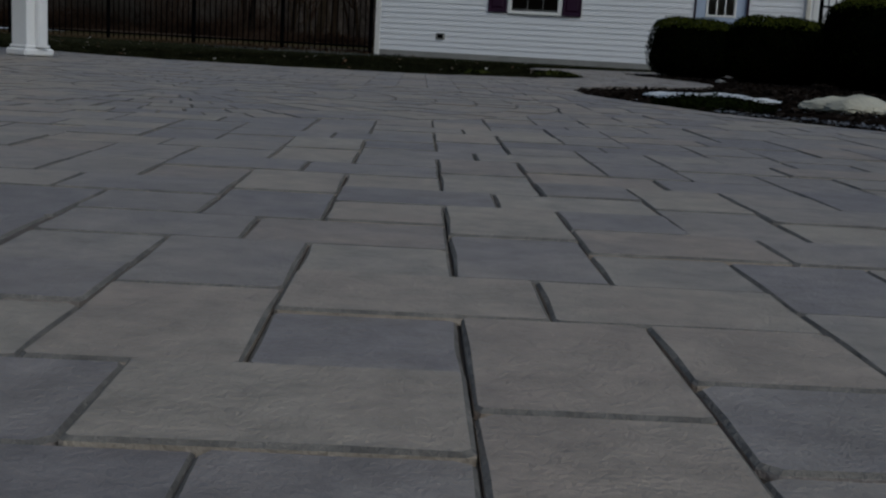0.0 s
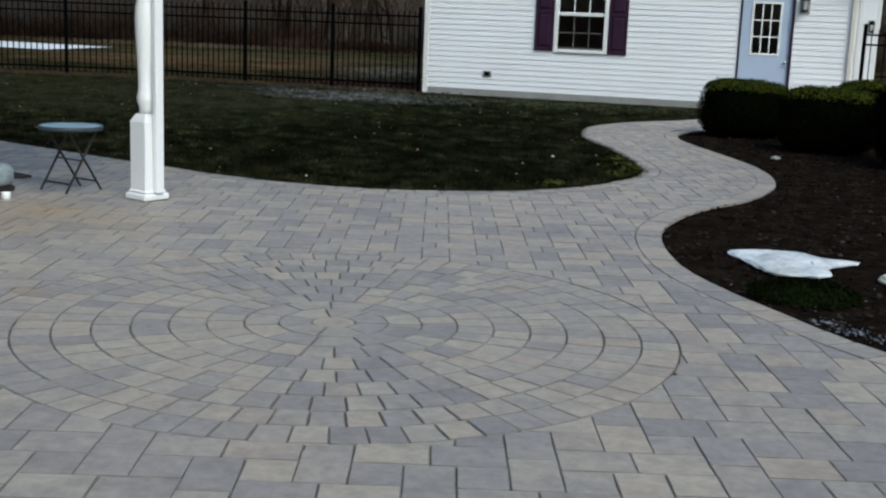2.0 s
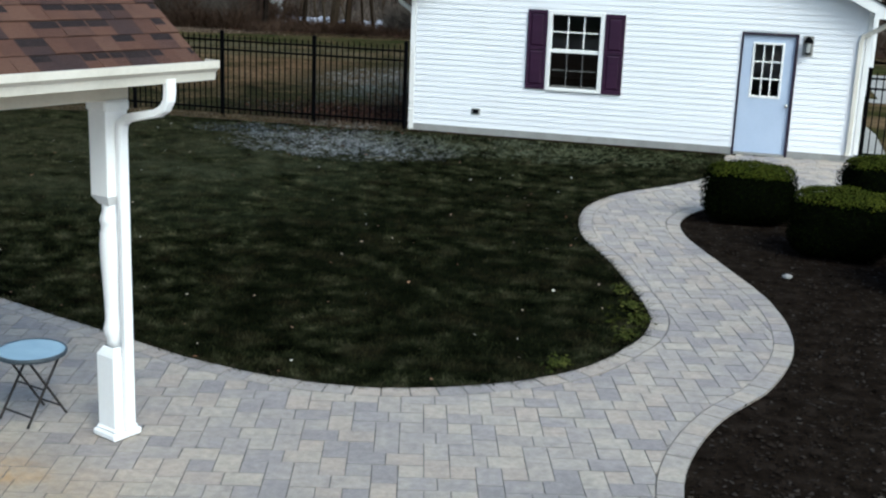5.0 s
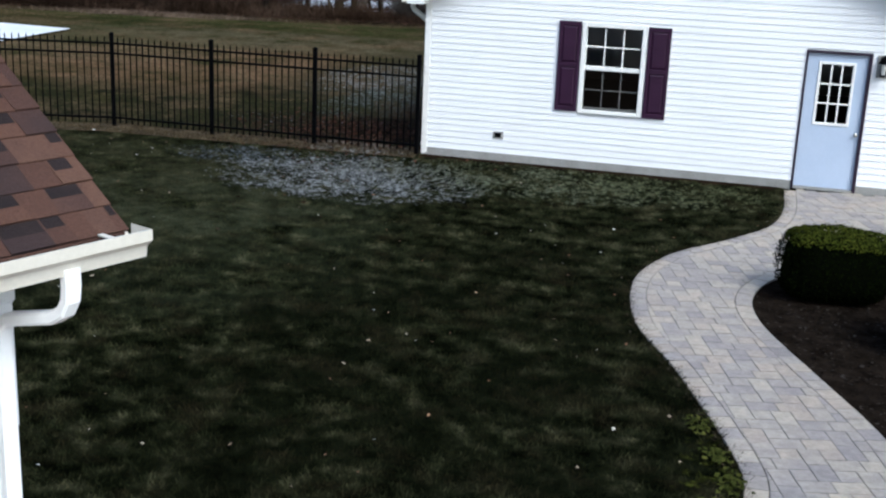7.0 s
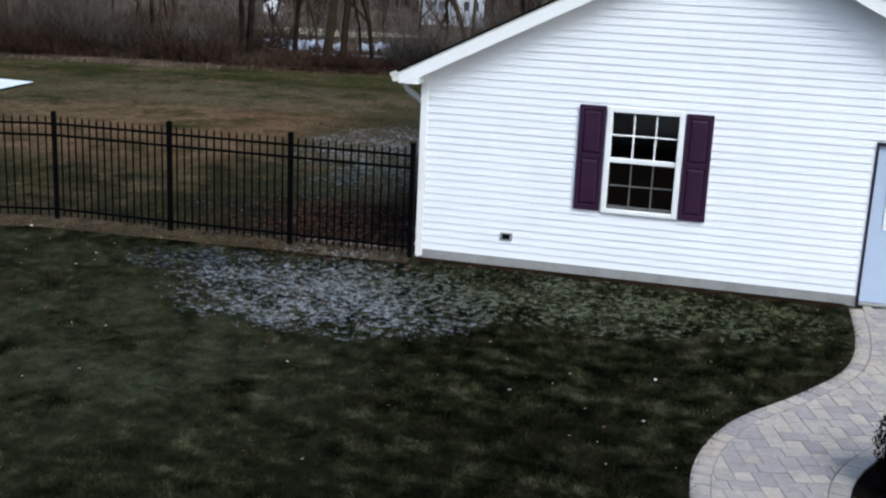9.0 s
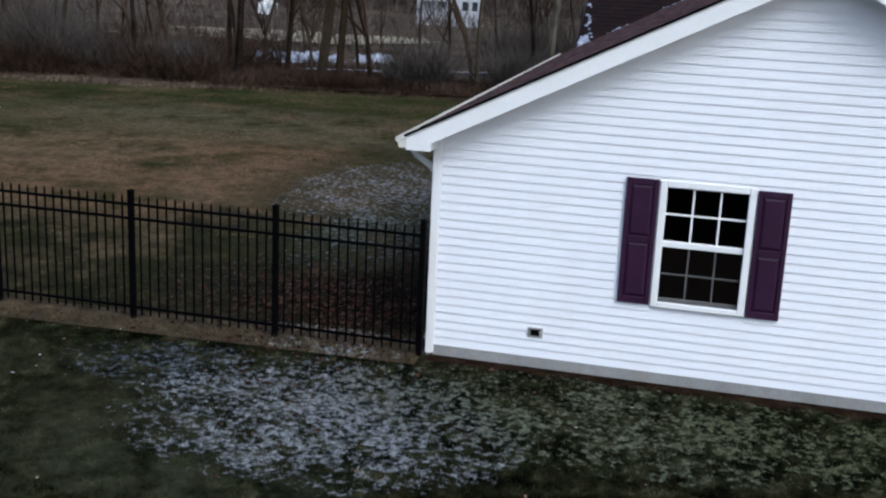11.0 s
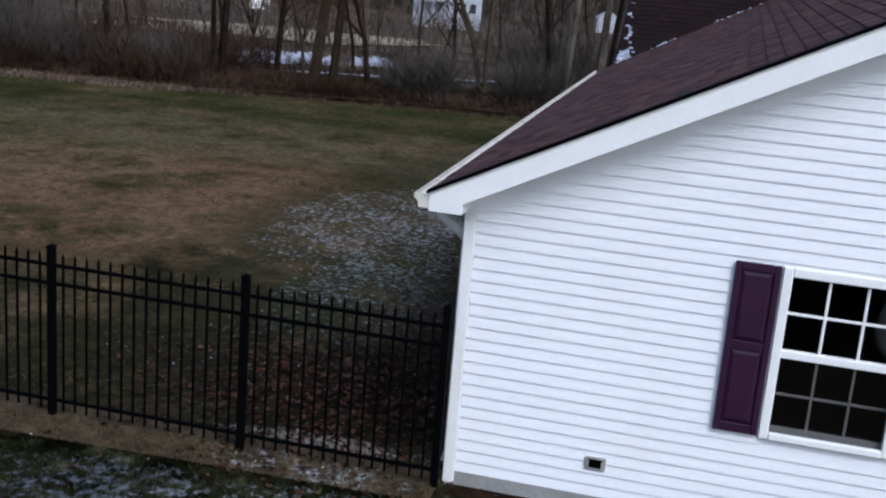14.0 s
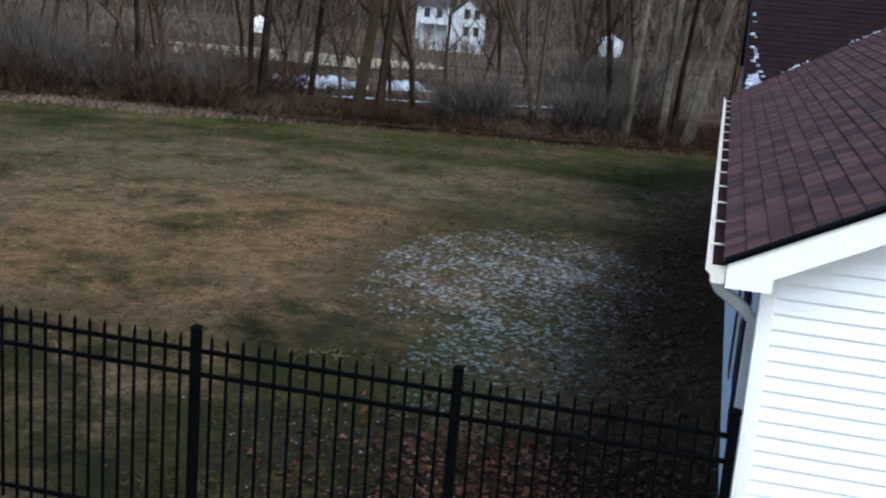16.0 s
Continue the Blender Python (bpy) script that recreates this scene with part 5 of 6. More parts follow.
def pavilion_roof():
    y0, y1 = PAV_Y - 0.45, END_Y
    mid = PAV_X / 2
    span = EAVE_X - mid
    ridge = EAVE_Z + RP * span
    for x in (0, PAV_X):
        part("beam", Build().box(x - 0.08, x + 0.08, y0 + 0.3, y1 - 0.3, 2.2, 2.36, 0.006), M_CREAM, pav, "cream-wrapped header beam")
    for y in (0, PAV_Y):
        part("beam", Build().box(PAV_X + 0.08, -0.08, y - 0.08, y + 0.08, 2.2, 2.36, 0.006), M_CREAM, pav)
    for s in (1, -1):
        ex = mid + s * span
        b = Build()
        prof = [(ex, EAVE_Z - 0.06), (mid, ridge - 0.06), (mid, ridge), (ex, EAVE_Z)]
        b.add([(x, y, zz) for y in (y0, y1) for x, zz in prof], [(0, 1, 2, 3), (7, 6, 5, 4), (0, 4, 5, 1), (1, 5, 6, 2), (2, 6, 7, 3), (3, 7, 4, 0)])
        roof = part("roof", b, M_SHINGLE, pav, "brown blended asphalt shingle roof slope")
        L = math.hypot(span, span * RP)
        if s > 0:
            m = Matrix(((0, -math.cos(math.atan(RP)), math.sin(math.atan(RP)), ex - 0.004), (-1, 0, 0, y1 + 0.02), (0, math.sin(math.atan(RP)), math.cos(math.atan(RP)), EAVE_Z - 0.012 + 0.024 * RP), (0, 0, 0, 1)))
            shingles(roof, m, y1 - y0 + 0.04, L + 0.02, M_SHINGLE, M_SHINGLE_J, (-0.1, 2.6, 0, 2.0), 0.14, 9, band=M_SHINGLE_SHADE)
        else:
            m = Matrix(((0, math.cos(math.atan(RP)), -math.sin(math.atan(RP)), ex + 0.004), (1, 0, 0, y0 - 0.02), (0, math.sin(math.atan(RP)), math.cos(math.atan(RP)), EAVE_Z - 0.012 + 0.024 * RP), (0, 0, 0, 1)))
            shingles(roof, m, y1 - y0 + 0.04, L + 0.02, M_SHINGLE, M_SHINGLE_J, (0, 0, 0, 0), 0.14, 10)
        # drip edge made black to draw the shading line over the gutter
        part("drip_edge", Build().box(min(ex - s * 0.03, ex + s * 0.03), max(ex - s * 0.03, ex + s * 0.03), y0, y1 + 0.01, EAVE_Z - 0.03, EAVE_Z - 0.014, 0.002), M_BLACK, pav, "drip edge blackened for the shading line above the gutter")
        part("fascia", Build().box(min(ex, ex - s * 0.025), max(ex, ex - s * 0.025), y0, y1, EAVE_Z - 0.1, EAVE_Z - 0.02, 0.004), M_CREAM, pav)
        part("soffit", Build().box(min(ex - s * 0.025, mid + s * (span - 0.48)), max(ex - s * 0.025, mid + s * (span - 0.48)), y0, y1 - 0.02, EAVE_Z - 0.1, EAVE_Z - 0.085), M_SOFFIT, pav, "tan soffit under the eave")
        r = Build()
        r.add([(x, y, zz) for y in (y1 - 0.005, y1 + 0.018) for x, zz in ((ex, EAVE_Z - 0.005), (mid, ridge - 0.005), (mid, ridge - 0.15), (ex, EAVE_Z - 0.1))], [(0, 1, 2, 3), (7, 6, 5, 4), (0, 4, 5, 1), (1, 5, 6, 2), (2, 6, 7, 3), (3, 7, 4, 0)])
        part("rake_board", r, M_CREAM, pav)
        prof = [(0, 0.0), (0.09, 0.0), (0.1, 0.05), (0.132, 0.075), (0.132, 0.12), (0.122, 0.12), (0.122, 0.08), (0.092, 0.056), (0.082, 0.01), (0.01, 0.01), (0.01, 0.06), (0, 0.06)]
        n = len(prof)
        gt = Build()
        gt.add([(ex + s * a, y, EAVE_Z - 0.085 + c) for y in (y0, y1 + 0.03) for a, c in prof], [(i, (i + 1) % n, n + (i + 1) % n, n + i) for i in range(n)])
        gt.add([(ex + s * a, y1 + 0.031, EAVE_Z - 0.085 + c) for a, c in ((0, 0), (0.09, 0), (0.1, 0.05), (0.132, 0.075), (0.132, 0.12), (0, 0.12))], [tuple(range(6))])
        gutter = part("gutter", gt, M_CREAM, pav, "cream aluminium gutter open at the top")
        for k in range(8):
            y = y1 - 0.12 - 0.6 * k
            part("gutter_hanger", Build().box(min(ex, ex + s * 0.125), max(ex, ex + s * 0.125), y - 0.013, y + 0.013, EAVE_Z + 0.012, EAVE_Z + 0.02, 0.002), M_CREAM, gutter)
            part("leaf_clog", Build().box(min(ex + s * 0.02, ex + s * 0.07), max(ex + s * 0.02, ex + s * 0.07), y - 0.07, y - 0.03, EAVE_Z - 0.07, EAVE_Z - 0.05, 0.008), M_LITTER, gutter, "dark leaf debris in the gutter")
    pts = [(0.485, 0.075, 2.36), (0.487, 0.075, 2.29), (0.482, 0.073, 2.235), (0.455, 0.068, 2.185), (0.4, 0.058, 2.15), (0.24, 0.024, 2.115), (0.16, 0.02, 2.095), (0.122, 0.014, 2.06), (0.112, 0.012, 2.0), (0.112, 0.012, 1.2), (0.112, 0.012, 0.06)]
    part("downspout", Build().sweep(pts, 0.07, 0.052), M_POST, pav, "white rectangular downspout with a curved elbow", False)
    part("ridge_cap", Build().add([(x, y, zz) for y in (y0, y1) for x, zz in ((mid - 0.12, ridge - 0.07), (mid, ridge + 0.03), (mid + 0.12, ridge - 0.07))], [(0, 3, 4, 1), (1, 4, 5, 2)]), M_SHINGLE, pav)


pavilion_roof()


# ---- things on the patio ----
def bistro_table():
    t = thing("side_table", pose(-5.178, 6.985, 0, 0, 0, -108), "round folding side table with a sky-tinted top and dark metal legs", "table")
    part("tabletop", Build().lathe([(0.0, 0.468), (0.212, 0.468), (0.216, 0.474), (0.216, 0.482), (0.212, 0.486)], 40), M_TABLE, t, "table top coloured pale blue like reflected sky")
    part("rim", Build().lathe([(0.214, 0.458), (0.226, 0.458), (0.229, 0.468), (0.229, 0.482), (0.224, 0.489), (0.216, 0.487)], 40, False), M_RIM, t, "dark blue-grey metal rim", True)
    for s in (-1, 1):
        for e in (-1, 1):
            leg = Build().tube([(-0.12 * s, e * (0.14 if s > 0 else 0.115), 0.46), (0.17 * s, e * (0.14 if s > 0 else 0.115), 0.012)], [0.009, 0.009], 8)
            part("leg", leg, M_BRONZE, t)
        w = 0.14 if s > 0 else 0.115
        part("cross_bar", Build().tube([(0.13 * s, -w, 0.075), (0.13 * s, w, 0.075)], [0.007, 0.007], 8), M_BRONZE, t)
        part("top_bar", Build().tube([(-0.12 * s, -w, 0.455), (-0.12 * s, w, 0.455)], [0.008, 0.008], 8), M_BRONZE, t)
    part("hinge_bar", Build().tube([(0.025, -0.145, 0.24), (0.025, 0.145, 0.24)], [0.006, 0.006], 8), M_BRONZE, t)


bistro_table()


def floor_mat():
    t = thing("outdoor_mat", pose(-5.84, 7.45, 0.0, 0, 0, -21), "dark brown woven outdoor mat lying on the pavers", "mat")
    part("weave", Build().box(-1.5, 0.0, -1.0, 0.0, 0.0, 0.012, 0.003), M_MAT, t)
    for y in (-1.0, -0.03):
        part("hem", Build().box(-1.5, 0.0, y, y + 0.03, 0.012, 0.016, 0.002), M_MAT, t)


floor_mat()


def lounger():
    t = thing("patio_ottoman", pose(-5.82, 6.45, 0, 0, 0, -21), "low blue-grey cushioned patio ottoman on white feet", "ottoman")
    bm = bmesh.new()
    bmesh.ops.create_cube(bm, size=1)
    bmesh.ops.subdivide_edges(bm, edges=bm.edges[:], cuts=5, use_grid_fill=True)
    for p in bm.verts:
        c = p.co * 2
        k = (abs(c.x) ** 6 + abs(c.y) ** 6 + abs(c.z) ** 6) ** (1 / 6)
        c = c / max(k, 0.001)
        p.co = Vector((c.x * 0.36, c.y * 0.34, 0.145 + c.z * 0.085 + 0.012 * math.cos(c.x * 1.5) * math.cos(c.y * 1.5)))
    part("cushion", Build().take(bm), M_CUSHION, t, "blue-grey fabric cushion", True)
    part("frame", Build().box(-0.33, 0.33, -0.31, 0.31, 0.03, 0.075, 0.012), M_BRONZE, t)
    for x in (-0.28, 0.28):
        for y in (-0.26, 0.26):
            part("foot", Build().lathe([(0.02, 0.0), (0.03, 0.005), (0.032, 0.02), (0.024, 0.034)], 12), M_POST, t, "white plastic foot").matrix_basis = pose(x, y, 0)


lounger()
cup = Build().lathe([(0.024, 0.0), (0.03, 0.004), (0.033, 0.05), (0.03, 0.052), (0.027, 0.008), (0.0, 0.006)], 16)
ob = new("cup", cup.mesh("cup", M_POST, True))
ob.matrix_world = pose(-5.345, 6.43, 0.0)
tagged(ob, "small white plastic cup standing on the pavers", "cup")


# ---- the planting bed ----
def stone(name, x, y, size, height, turn, radii, mat, label, crisp=False):
    """A flat irregular boulder; radii: how far its rim reaches, all round."""
    bm = bmesh.new()
    bmesh.ops.create_icosphere(bm, subdivisions=4, radius=1)
    n = len(radii)
    for p in bm.verts:
        a = math.atan2(p.co.y, p.co.x) / (2 * math.pi) * n % n
        i = int(a)
        u = a - i
        u = u if crisp else u * u * (3 - 2 * u)
        r = radii[i % n] * (1 - u) + radii[(i + 1) % n] * u
        flat = math.hypot(p.co.x, p.co.y)
        k = r * size * (1 + 0.05 * noise.noise(p.co * 2.5) + 0.05 * noise.noise(p.co * 8))
        top = 0.75 + 0.4 * noise.noise(Vector((p.co.x * 1.7, p.co.y * 1.7, 3.0)))
        zz = p.co.z * height * (top if p.co.z > 0 else 0.5)
        p.co = Vector((p.co.x * k, p.co.y * k, zz + 0.012 * noise.noise(p.co * 6) * (1 - flat * 0.3)))
    ob = new(name, Build().take(bm).mesh(name, mat, False))
    ob.matrix_world = pose(x, y, grade(y) + height * 0.12, 0, 0, turn)
    return tagged(ob, label, "boulder")


stone("boulder", 0.0, 6.62, 1.0, 0.04, 0, (0.18, 0.21, 0.41, 0.303, 0.281, 0.312, 0.374, 0.419, 0.449, 0.464, 0.5, 0.405, 0.335, 0.31, 0.308, 0.328, 0.368, 0.376, 0.349, 0.344, 0.33, 0.211, 0.179, 0.17), M_ROCK,
      "flat white limestone boulder with a ragged pointed outline in the mulch", True)
stone("boulder", 0.69, 6.36, 0.26, 0.08, -20, (0.85, 1.1, 0.75, 1.15, 0.8, 1.08, 0.72, 1.05, 0.7), M_ROCK2, "cream limestone boulder lying in the mulch", True)
stone("stone", -0.16, 12.97, 0.06, 0.03, 30, (1.0, 0.7, 0.9, 0.8, 1.1, 0.75), M_CONCRETE, "small pale stone lying in the mulch by the shrubs")


def leafy(n, shape, size, seed):
    """Leaf quads over a shape(u, v) -> (point, normal)."""
    r = random.Random(seed)
    V, F = [], []
    for _ in range(n):
        p, nn = shape(r)
        d = (nn + Vector((r.gauss(0, 0.4), r.gauss(0, 0.4), r.gauss(0, 0.4)))).normalized()
        s = d.orthogonal().normalized()
        s = (Matrix.Rotation(r.random() * 6.28, 3, d) @ s)
        t = d.cross(s)
        w = size * (0.6 + 0.8 * r.random())
        p = p + nn * r.gauss(0, size * 0.9)
        k = len(V)
        V += [p - s * w, p - t * w * 0.45 + d * w * 0.15, p + s * w, p + t * w * 0.45 + d * w * 0.15]
        F.append((k, k + 1, k + 2, k + 3))
    b = Build()
    b.v, b.f = [tuple(q) for q in V], F
    return b


def box_surface(hx, hy, h, lump, power=3.2, top=-2.0):
    def shape(r):
        while True:
            c = Vector((r.uniform(-1, 1), r.uniform(-1, 1), r.uniform(-1, 1)))
            k = (abs(c.x) ** power + abs(c.y) ** power + abs(c.z) ** power) ** (1 / power)
            if k > 0.35 and c.z > (top + r.uniform(-0.12, 0.12)) * k:
                break
        c = c / k
        nn = Vector((c.x ** 3 / hx, c.y ** 3 / hy, c.z ** 3 / (h / 2))).normalized()
        p = Vector((c.x * hx, c.y * hy, h / 2 + c.z * h / 2))
        return p * (1 + lump * noise.noise(p * 3.5)), nn
    return shape


def shrub(x, y, hx, hy, h, turn, seed, label):
    t = thing("boxwood_shrub", pose(x, y, grade(y) - 0.01, 0, 0, turn), label, "shrub", "clipped shrubs in the bed")
    bm = bmesh.new()
    bmesh.ops.create_icosphere(bm, subdivisions=4, radius=1)
    for p in bm.verts:
        c = p.co
        k = (abs(c.x) ** 3.2 + abs(c.y) ** 3.2 + abs(c.z) ** 3.2) ** (1 / 3.2)
        q = Vector((c.x / k * hx, c.y / k * hy, h / 2 + c.z / k * h / 2))
        p.co = Vector((q.x * 0.94, q.y * 0.94, q.z * 0.95)) * (1 + 0.07 * noise.noise(q * 3.5 + Vector((seed, 0, 0))))
    part("inner_growth", Build().take(bm), M_CORE, t, "solid near-black core for the shaded inside", True)
    part("leaves", leafy(9000, box_surface(hx, hy, h, 0.07), 0.017, seed), M_LEAF, t, "small dark green leaves")
    # second leaf layer, top only, in the painted-lit colour
    part("new_growth", leafy(5200, box_surface(hx, hy, h * 1.01, 0.07, 3.2, 0.75), 0.015, seed + 50), M_LEAF_LIT, t, "leaves on the clipped top, coloured olive as if lit from above")
    part("stem", Build().tube([(0, 0, -0.05), (0.01, 0, 0.15)], [0.03, 0.025], 7), M_BARK, t)


shrub(-0.6, 15.72, 0.58, 0.42, 0.73, 4, 1, "clipped rounded-box boxwood shrub beside the path")
shrub(0.42, 14.25, 0.58, 0.48, 0.74, -6, 2, "clipped boxwood shrub with a bright olive top")
shrub(1.2, 16.95, 0.62, 0.5, 0.76, 10, 3, "clipped boxwood shrub near the garage corner")
shrub(1.5, 13.0, 0.66, 0.58, 0.96, 8, 4, "broad dark clipped boxwood shrub")
shrub(2.35, 11.6, 0.68, 0.6, 0.98, -10, 5, "broad dark clipped boxwood shrub at the bed's back")


def groundcover():
    t = thing("groundcover_plant", pose(0.0, 5.83, -0.01), "low dark green creeping plant in the mulch", "plant")

    def dome(r):
        a, d = r.random() * 6.28, math.sqrt(r.random())
        return Vector((math.cos(a) * d * 0.3, math.sin(a) * d * 0.32, 0.032 * (1 - d * d) + 0.006)), Vector((math.cos(a) * d * 0.5, math.sin(a) * d * 0.5, 0.8)).normalized()
    part("leaves", leafy(6000, dome, 0.012, 11), M_LEAF2, t)
    part("stem", Build().tube([(0, 0, 0.0), (0.0, 0, 0.05)], [0.012, 0.008], 6), M_BARK, t)


M_LEAF2 = material("creeper_leaves", [(0.0025, 0.004, 0.0014), (0.007, 0.0105, 0.003), (0.017, 0.022, 0.006)], 6, 0.9, 0, rnd=0.5, island=True, spec=0.0)
groundcover()


# ---- the woods ----
def tree_meshes(seed, height, girth=0.0125, first=1, sway=0.13):
    r = random.Random(seed)
    trunk, crown = Build(), Build()

    def limb(b, p, way, length, rad, depth):
        n = 4 if depth < 2 else 3
        pts, rr = [p], [rad]
        q = p.copy()
        w = way.copy()
        for i in range(n):
            bend = sway if depth == 0 else 0.13
            w = (w + Vector((r.gauss(0, bend), r.gauss(0, bend), r.gauss(0.05, 0.07)))).normalized()
            q = q + w * (length / n)
            pts.append(q.copy())
            rr.append(max(rad * (1 - 0.72 * (i + 1) / n), 0.006))
        b.tube(pts, rr, 5 if depth < 2 else 3, False)
        if depth < 3:
            for _ in range((7, 5, 4)[depth]):
                k = r.randint(first if depth == 0 else 1, n)
                side = Vector((r.gauss(0, 1), r.gauss(0, 1), r.uniform(0.1, 0.9))).normalized()
                limb(crown, pts[k], (w * 0.55 + side * 0.75).normalized(), length * r.uniform(0.32, 0.55), rr[k] * 0.6, depth + 1)

    limb(trunk, Vector((0, 0, -0.3)), Vector((r.gauss(0, 0.04), r.gauss(0, 0.04), 1)).normalized(), height, height * girth, 0)
    return trunk.mesh("trunk", M_BARK), crown.mesh("crown", M_TWIG)


KINDS = [tree_meshes(s, h) for s, h in ((1, 7.5), (2, 6.5), (3, 8.5), (4, 7), (5, 8), (6, 5.5))] + [tree_meshes(s, h, g, f, 0.045) for s, h, g, f in ((7, 12, 0.0165, 2), (8, 13, 0.0135, 2), (9, 11, 0.012, 2), (10, 9, 0.0095, 2))]


def tree(x, y, kind, scale, turn, label, bark=None, tilt=(0, 0)):
    t = thing("bare_tree", pose(x, y, grade(y) - 0.05, tilt[0], tilt[1], turn), label, "tree", "bare trees behind the field")
    for name, me in zip(("trunk", "crown"), KINDS[kind]):
        if bark and name == "trunk":
            key = "trunk_%s_%d" % (bark.name, kind)
            if key not in bpy.data.meshes:
                other = me.copy()
                other.name = key
                other.materials.clear()
                other.materials.append(bark)
            me = bpy.data.meshes[key]
        ob = new(name, me)
        ob.parent = t
        ob.scale = (scale, scale, scale)


r = random.Random(21)
for i in range(74):
    x = -50 + 62 * ((i * 0.618) % 1)
    y = wood_edge_y(x) + 3.5 + 26 * r.random() ** 1.3
    tree(x, y, i % 6, 0.6 + 0.5 * r.random(), r.random() * 360, ("slender bare grey tree in winter", "bare leafless tree with fine brown twigs", "tall bare grey-barked tree in the wood")[i % 3])

# the trunks that stand out at the wood's edge
EDGE_TREES = ((-22.6, 43.6, 9, "dark", "slim dark bare tree leaning a little"), (-25.2, 43.4, 9, "", "slim bare tree with grey bark"), (-19.25, 44.0, 8, "dark", "dark-barked bare tree at the field's edge"),
              (-19.9, 44.9, 9, "dark", "dark slender bare tree beside a thicker one"), (-17.0, 45.4, 7, "", "stout bare tree with greenish-grey bark"), (-16.2, 44.9, 8, "", "bare tree with brown-grey bark beside a stout one"),
              (-12.2, 47.5, 9, "", "bare tree behind round leafless bushes"), (-9.6, 46.0, 8, "pale", "bare tree with smooth pale bark"), (-8.65, 46.3, 8, "pale", "pale-barked bare tree by the garage"), (-8.0, 46.2, 7, "pale", "forked pale-barked bare tree leaning sideways"),
              (-10.1, 46.8, 9, "dark", "dark bare tree among pale ones"), (-8.35, 45.7, 9, "dark", "thin dark bare tree beside pale trunks"), (-28.0, 43.2, 8, "", "stout bare tree at the wood's edge"), (-32.5, 43.5, 7, "dark", "dark stout bare tree at the wood's edge"),
              (-3.0, 47.0, 7, "", "stout bare tree behind the garage"), (4.5, 48.5, 8, "", "bare tree behind the garage roof"))
for i, (x, y, kind, bark, label) in enumerate(EDGE_TREES):
    tree(x, y, kind, 0.95 + 0.15 * r.random(), r.random() * 360, label, {"pale": M_PALEBARK, "dark": M_DARKBARK}.get(bark), (0, 5) if x == -8.0 else (0, 3) if x == -22.6 else (0, 0))


def brush(name, box, n, height, width, seed, label, clump=1, mat=M_TWIG):
    """Leafless undergrowth: thin forked stems, leaning out of common roots where clump > 1."""
    r = np.random.default_rng(seed)
    roots = max(1, n // clump)
    ctr = np.stack([box[0] + r.random(roots) * (box[1] - box[0]), box[2] + r.random(roots) ** 1.3 * (box[3] - box[2])], 1)
    size = 0.5 + r.random(roots) ** 1.5
    which = r.integers(0, roots, n) if clump > 1 else np.arange(n) % roots
    pts = ctr[which] + (r.normal(0, 0.14, (n, 2)) if clump > 1 else 0)
    pts[:, 1] += wood_edge_y(pts[:, 0]) - 43.0
    z = np.interp(pts[:, 1], [22, 44, 58, 75, 120, 146, 165, 200, 300], [-0.065, -0.1, -0.75, -1.7, -4.6, -5.5, -5.6, -3, 22]) - 0.1
    h = height * (0.35 + r.random(n) ** 1.5 * 1.2) if clump == 1 else height * size[which] * (0.4 + 0.6 * r.random(n))
    w = width * (0.5 + r.random(n))
    lean = r.normal(0, 0.28 if clump == 1 else 0.55, (n, 2)) * h[:, None]
    base = np.column_stack([pts, z])
    tip = base + np.column_stack([lean, h * (1 - 0.25 * np.minimum(1, np.hypot(lean[:, 0], lean[:, 1]) / (h + 1e-6)) ** 2)])
    mid = base * 0.5 + tip * 0.5 + np.column_stack([r.normal(0, 0.06, (n, 2)) * h[:, None], 0.08 * h])
    forks = [mid + (tip - mid) * r.random((n, 1)) * 0.5 + np.column_stack([r.normal(0, 0.26, (n, 2)) * h[:, None], h * (0.2 + 0.25 * r.random(n))]) for _ in range(4)]
    a = r.random(n) * np.pi
    e = np.column_stack([np.cos(a) * w, np.sin(a) * w * 0.6, np.zeros(n)])
    v = np.stack([base - e, base + e, mid - e * 0.7, mid + e * 0.7, tip] + forks, 1)
    faces = []
    for k in range(n):
        o = 9 * k
        faces += [(o, o + 1, o + 3, o + 2)] + [(o + 2, o + 3, o + q) for q in range(4, 9)]
    me = mesh_of(name, v.reshape(-1, 3).tolist(), faces, mat)
    return tagged(new(name, me), label, "undergrowth", kind="stuff")


brush("undergrowth", (-62, -19.6, 43.5, 51), 34000, 1.45, 0.011, 31, "tangle of leafless brown bushes at the wood's edge", 85)
brush("undergrowth", (-40, -19.9, 43.3, 45), 12000, 0.8, 0.011, 42, "low dark bramble under the first trees", 60)
brush("undergrowth", (-19.6, -14.6, 43.4, 46), 5200, 0.55, 0.011, 36, "low leafless brown bushes at the wood's edge", 60)
brush("undergrowth", (-14.4, -9.0, 44.3, 48.5), 2300, 2.3, 0.009, 43, "tall round grey-brown leafless bushes at the wood's edge", 300, M_SHRUBTWIG)
brush("undergrowth", (-39, -20.4, 44.2, 47.5), 12000, 2.1, 0.010, 46, "tall grey-brown leafless bushes between the first trunks", 280, M_SHRUBTWIG)
brush("undergrowth", (-14.6, -6.5, 43.3, 45), 2600, 0.34, 0.011, 44, "low dark bramble under the round bushes", 60)
brush("undergrowth", (-9.6, 26, 43.6, 54), 12000, 1.3, 0.011, 37, "leafless brown bushes behind the garage", 80)
brush("undergrowth", (-26, -16.5, 49.5, 54.5), 900, 0.6, 0.012, 41, "sparse leafless bushes in front of the old snow", 16)
